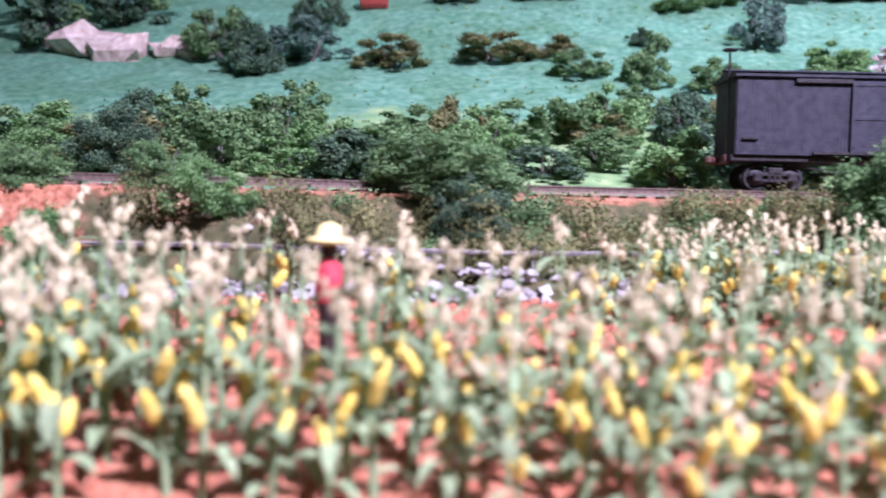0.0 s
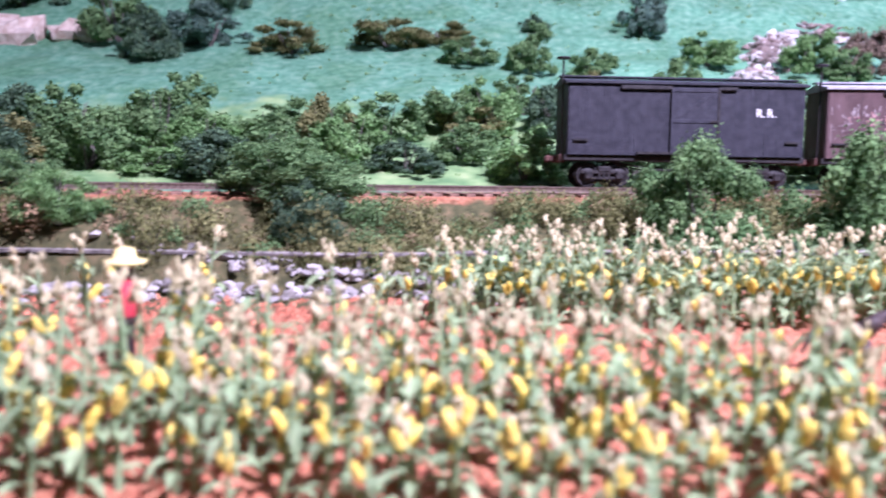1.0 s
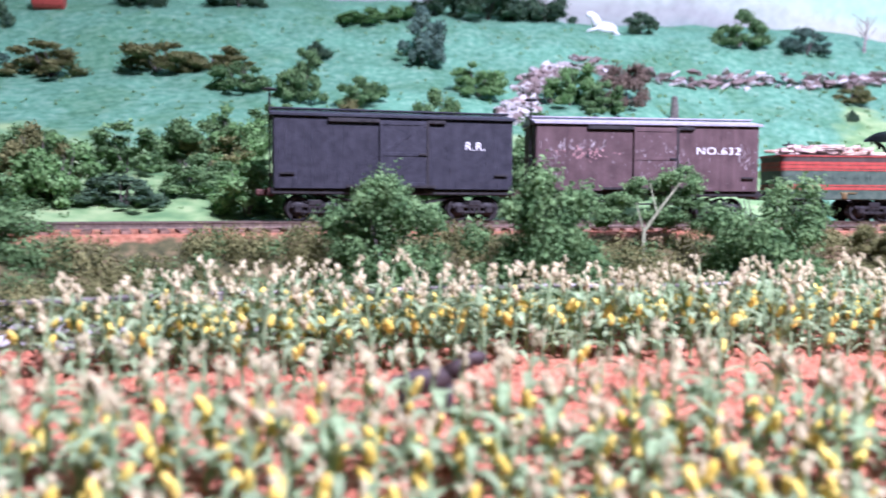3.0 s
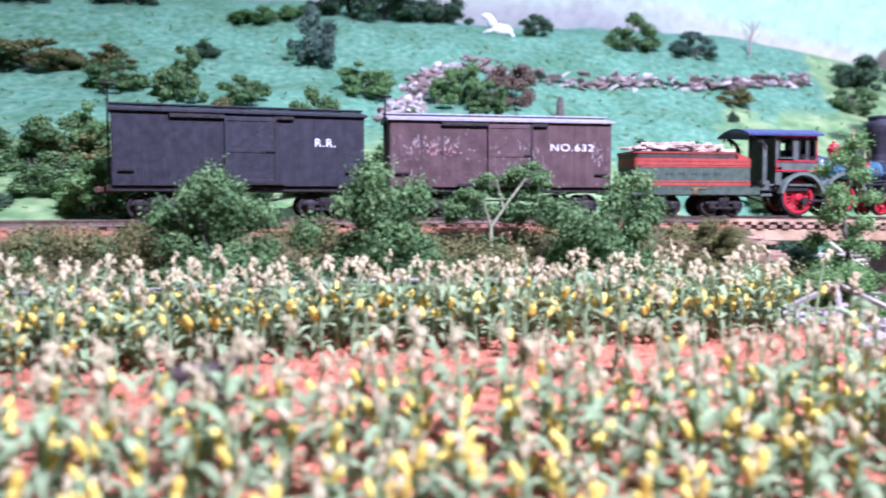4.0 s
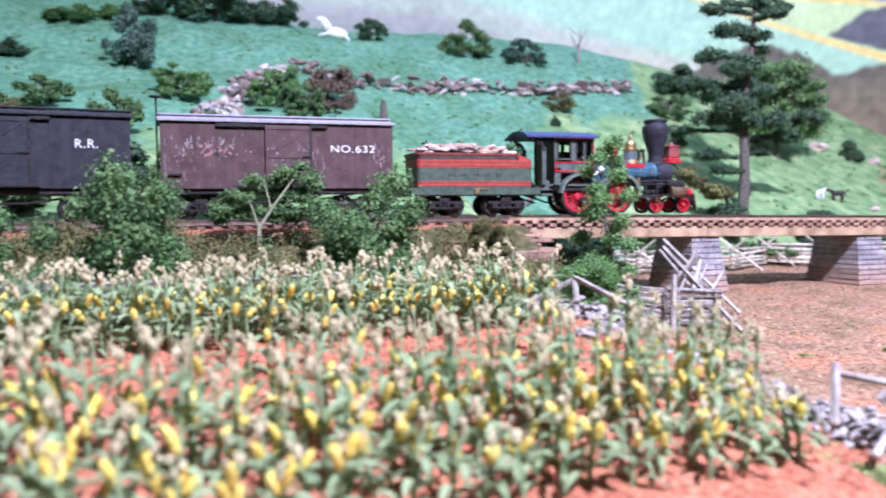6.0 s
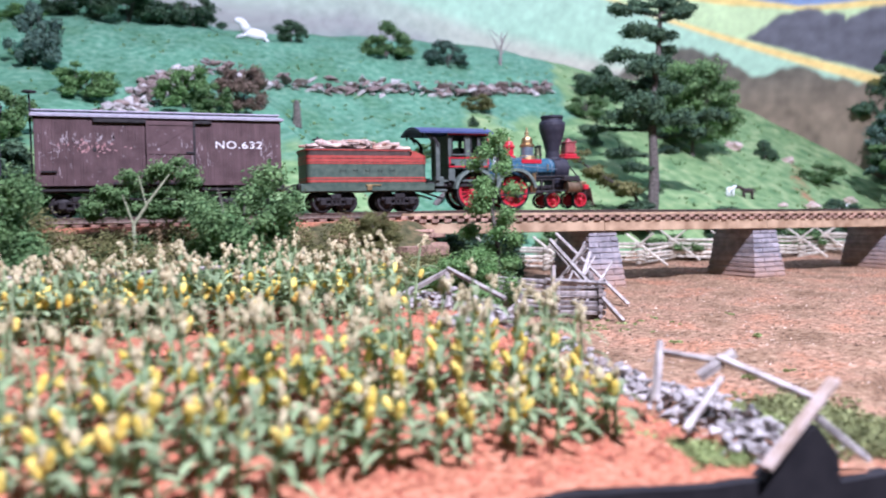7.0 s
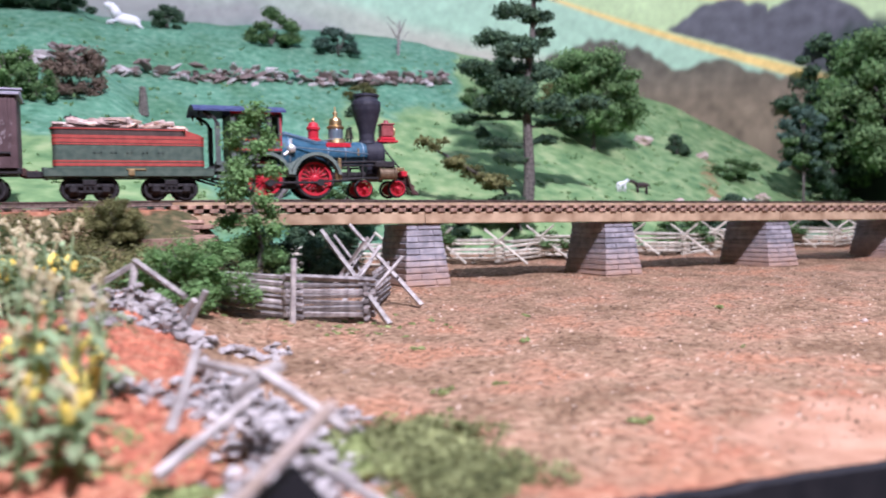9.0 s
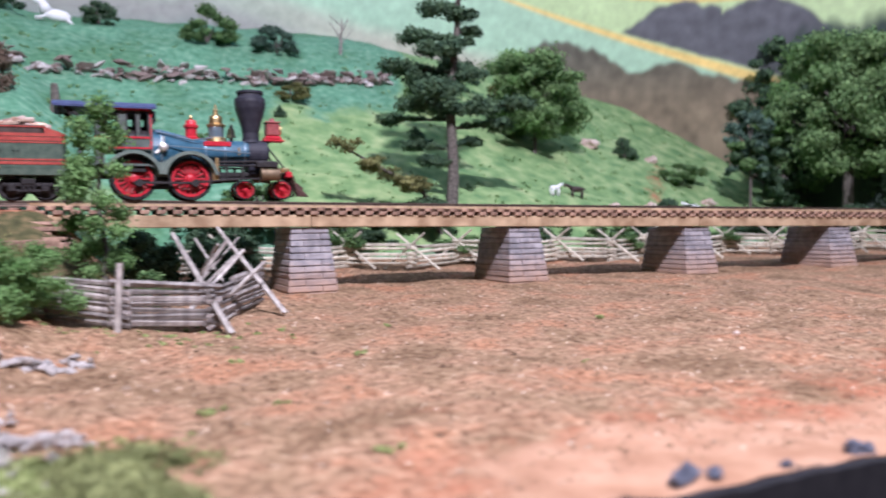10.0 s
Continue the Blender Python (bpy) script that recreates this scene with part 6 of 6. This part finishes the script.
def red_drum():
    bm = bmesh.new()
    lathe(bm, [(0.20, -0.26), (0.22, -0.24), (0.22, 0.24), (0.20, 0.26)], (0, 0, 0), 18, "x")
    solid("drum", bm, M_STRIPE, "red drum lying on the far hillside", "drum", at(-3.0, 14.6, ground(-3.0, 14.6) + 0.19, 0, 0, 8))


red_drum()


def rock(x, y, s, seed, label):
    bm = bmesh.new()
    lump(bm, (0, 0, 0), (s, s * 0.7, s * 0.55), 0.8, 2, seed)
    solid("rock", bm, M_ROCK, label, "rock", at(x, y, ground(x, y) + s * 0.15), group="rocks")


M_BLUEROCK = mat("bluish_rock", (0.06, 0.065, 0.09), (0.13, 0.14, 0.18), 260, 0.95, 0.6)
M_ROCK = mat("pale_rock", (0.42, 0.30, 0.24), (0.66, 0.55, 0.47), 120, 0.95, 0.7)
for k, (x, y, q) in enumerate(((-6.9, 12.6, 0.55), (-6.1, 12.7, 0.4), (-7.8, 12.9, 0.6), (-5.6, 12.5, 0.3), (16.0, 9.35, 0.16), (15.2, 9.2, 0.10), (18.2, 10.5, 0.15), (19.2, 9.3, 0.22), (11.61, 2.87, 0.03), (16.6, 12.0, 0.2), (18.0, 11.9, 0.16), (15.7, 12.4, 0.2))):
    rock(x, y, q, k, "pale weathered rock lying in the turf" if k != 8 else "small white pebble on the dirt field")

figurine()
animal_figurine("sheep_figurine", M_DOG, 14.70, 9.50, 0.8, 170, "small plain dark animal figurine on the slope")
animal_figurine("sheep_figurine", M_PLASTER, 14.25, 9.42, 0.7, 20, "small plain pale animal figurine on the slope")
animal_figurine("sheep_figurine", M_PLASTER, 17.3, 9.85, 0.75, 160, "small plain white animal figurine on the slope")
animal_figurine("dog_figurine", M_DOG, 2.66, 2.55, 1.0, 15, "small plain dark brown animal figurine among the corn")
def lying_figurine():
    bm = bmesh.new()
    lump(bm, (0.02, 0, 0.10), (0.21, 0.07, 0.085), 0.1, 2)
    rod(bm, (-0.11, 0, 0.12), (-0.19, 0, 0.25), 0.085, 0.055, 10)
    lump(bm, (-0.23, 0, 0.255), (0.09, 0.045, 0.05), 0.1, 2)
    for y in (-0.05, 0.05):
        rod(bm, (-0.12, y, 0.05), (-0.25, y, 0.01), 0.022, 0.014, 8)
        rod(bm, (0.16, y, 0.06), (0.25, y, 0.0), 0.03, 0.016, 8)
    solid("horse_figurine", bm, M_PLASTER, "small plain white animal figurine lying on the hill", "figurine", at(7.25, 14.7, ground(7.25, 14.7) + 0.01, 0, 8, 0) @ Matrix.Diagonal((1.25, 1.25, 1.25, 1)), smooth=True)


lying_figurine()


def driftwood(x, y):
    ob = thing("dead_branch", at(x, y, ground(x, y) - 0.01), "grey weathered branch standing in a bare patch of the meadow", "branch")
    bm = bmesh.new()
    rod(bm, (-0.10, 0, 0), (0.06, 0, 0.18), 0.045, 0.032, 7)
    rod(bm, (0.06, 0, 0.18), (0.17, 0, 0.42), 0.032, 0.012, 7)
    rod(bm, (0.05, 0, 0.16), (-0.06, 0.05, 0.30), 0.022, 0.008, 6)
    part("trunk", bm, M_GREYWOOD, ob)
    bm = bmesh.new()
    rod(bm, (0.12, 0, 0.30), (0.24, 0.06, 0.36), 0.012, 0.005, 5)
    part("twig", bm, M_GREYWOOD, ob)


driftwood(8.85, 9.1)
# dark lumps left on the fascia's edge
for k, (x, y, q) in enumerate(((9.32, 0.72, 0.035), (9.38, 0.75, 0.04), (9.45, 0.70, 0.03), (9.75, 0.69, 0.022), (10.12, 0.73, 0.04), (10.18, 0.72, 0.03))):
    bm = bmesh.new()
    lump(bm, (0, 0, 0), (q, q * 0.8, q * 0.8), 0.8, 2, k + 3)
    solid("rock", bm, M_BLUEROCK, "small dark bluish stone on the layout's edge", "rock", at(x, y, ground(x, y) + q * 0.5), group="rocks")


# ---- corn ----
def corn_parts(seed, short=False):
    rng = random.Random(seed)
    h = rng.uniform(0.24, 0.31) if short else rng.uniform(0.36, 0.46)
    stalk, cob, tassel = bmesh.new(), bmesh.new(), bmesh.new()
    lean = Vector((rng.uniform(-0.06, 0.06), rng.uniform(-0.06, 0.06), 0))
    p0 = Vector((0, 0, -0.03))
    mid = Vector((0, 0, h * 0.5)) + lean * 0.35
    top = Vector((0, 0, h)) + lean
    rod(stalk, p0, mid, 0.011, 0.009, 5)
    rod(stalk, mid, top, 0.009, 0.006, 5)
    n = rng.choice((7, 8, 9))
    for k in range(n):
        z = h * (0.10 + 0.76 * k / n) + rng.uniform(-0.02, 0.02)
        a = k * 2.6 + rng.uniform(-0.7, 0.7)
        d = Vector((math.cos(a), math.sin(a), 0))
        side = Vector((-d.y, d.x, 0))
        L, up, w = rng.uniform(0.08, 0.165), rng.uniform(0.02, 0.08), rng.uniform(0.014, 0.023)
        droop = rng.uniform(0.0, 0.09)
        prev = None
        for j in range(6):
            q = j / 5
            c = Vector((0, 0, z)) + lean * (z / h) + d * L * q + Vector((0, 0, up * math.sin(q * 2.2) - droop * q * q))
            ww = w * (0.5 + 2.2 * q * (1 - q)) * (0.2 if j == 5 else 1)
            ring = [stalk.verts.new(c - side * ww + Vector((0, 0, 0.007))), stalk.verts.new(c), stalk.verts.new(c + side * ww + Vector((0, 0, 0.007)))]
            if prev:
                stalk.faces.new((prev[0], prev[1], ring[1], ring[0]))
                stalk.faces.new((prev[1], prev[2], ring[2], ring[1]))
            prev = ring
    for k in range(rng.choice((2, 2, 3)) if seed % 2 else rng.choice((1, 2, 2))):
        a = rng.uniform(0, 6.28)
        z = h * (rng.uniform(0.5, 0.85) if short else rng.uniform(0.26, 0.66) if seed % 2 else rng.uniform(0.36, 0.78))
        b = Vector((math.cos(a) * 0.014, math.sin(a) * 0.014, z)) + lean * (z / h)
        o = rng.uniform(0.012, 0.045)
        t = b + Vector((math.cos(a) * o, math.sin(a) * o, 0.075 if seed % 2 else 0.058))
        rod(cob, b, b.lerp(t, 0.22), 0.011, 0.018, 7, False)
        rod(cob, b.lerp(t, 0.22), b.lerp(t, 0.72), 0.018, 0.017, 7, False)
        rod(cob, b.lerp(t, 0.72), t, 0.017, 0.009, 7)
    # a ragged upright plume of small seed heads
    full = 3 if short else 7 if seed % 2 else 5
    for k in range(full):
        q = k / full
        o = Vector((rng.uniform(-0.016, 0.016) * (1 + q), rng.uniform(-0.016, 0.016) * (1 + q), 0.075 * q - 0.015 + rng.uniform(0, 0.012)))
        r = rng.uniform(0.010, 0.0165) * (1.15 - 0.5 * q)
        lump(tassel, top + o + lean * (0.5 * q), (r, r, r * rng.uniform(1.2, 1.9)), 0.9, 1, seed + k * 5)
        if k % 2:
            rod(tassel, top, top + o, 0.004, 0.003, 4)
    return stalk, cob, tassel


def joined_mesh(items, name, material, places):
    """Many copies of small meshes at their places, as one mesh."""
    data = []
    for me in items:
        co = np.empty(len(me.vertices) * 3, dtype=np.float32)
        me.vertices.foreach_get("co", co)
        data.append((co.reshape(-1, 3), [tuple(p.vertices) for p in me.polygons]))
    vs, fs, base = [], [], 0
    for k, x, y, z, turn, s in places:
        co, faces = data[k]
        c, q = math.cos(turn), math.sin(turn)
        r = np.array([[c, -q, 0], [q, c, 0], [0, 0, 1]]) * s
        vs.append(co @ r.T + np.array([x, y, z]) * S)
        fs += [tuple(i + base for i in f) for f in faces]
        base += len(co)
    me = bpy.data.meshes.new(name)
    me.from_pydata(np.concatenate(vs).tolist(), [], fs)
    me.materials.append(material)
    return me


def build_corn():
    rng = random.Random(77)
    kinds = []
    for k in range(12):
        a, b, c = corn_parts(100 + k, k > 7)
        kinds.append((finish("stalk", a, M_STALK), finish("cob", b, M_COB), finish("tassel", c, M_TASSEL)))
    spots = []
    for row in range(6):
        y0 = 1.38 + 0.15 * row
        x = -2.6
        while x < 6.75:
            x += rng.uniform(0.11, 0.205)
            y = y0 + rng.uniform(-0.07, 0.07)
            if x < 6.6 and (x > 0.6 or rng.random() < 0.92) and not (-0.66 < x < -0.3 and y > 1.6):
                spots.append((x, y))
    for row in range(6):
        y0 = 3.45 + 0.14 * row
        x = 0.5 + 0.12 * row
        while x < 6.5:
            x += rng.uniform(0.10, 0.17)
            y = y0 + 0.05 * (x - 3) + rng.uniform(-0.05, 0.05)
            if x < 6.45:
                spots.append((x, y))
    for _ in range(30):
        p = (rng.uniform(-2.2, 6.4), rng.uniform(2.4, 3.4))
        if not (2.2 < p[0] < 3.1 and p[1] < 2.8):
            spots.append(p)
    places = [((8 + rng.randrange(4)) if y < 1.62 and x > 0.8 else 2 * rng.randrange(4) + (1 if y < 2.6 else 0), x, y, ground(x, y), rng.uniform(0, 6.28), rng.uniform(0.85, 1.12) * (1.2 if x < 0 else 1)) for x, y in spots]
    places.sort(key=lambda p: p[2] + 0.15 * abs(p[1] - 3.2))
    for k, x, y, z, turn, s in places[:300]:
        ob = thing("corn_plant", at(x, y, z, 0, 0, math.degrees(turn)), "green corn plant with yellow cob and cream tassel in red soil", "corn plant", "corn plants")
        ob.scale = (s, s, s)
        for name, me in zip(("stalk", "cob", "tassel"), kinds[k]):
            part(name, me, None, ob)
    rest = places[300:]
    for j, (name, material) in enumerate((("stalks", M_STALK), ("cobs", M_COBS), ("tassels", M_TASSEL))):
        me = joined_mesh([t[j] for t in kinds], "corn_" + name, material, rest)
        tagged(new("corn_field_" + name, me), "the " + name + " of many more corn plants standing in rows", "corn", kind="stuff")


build_corn()
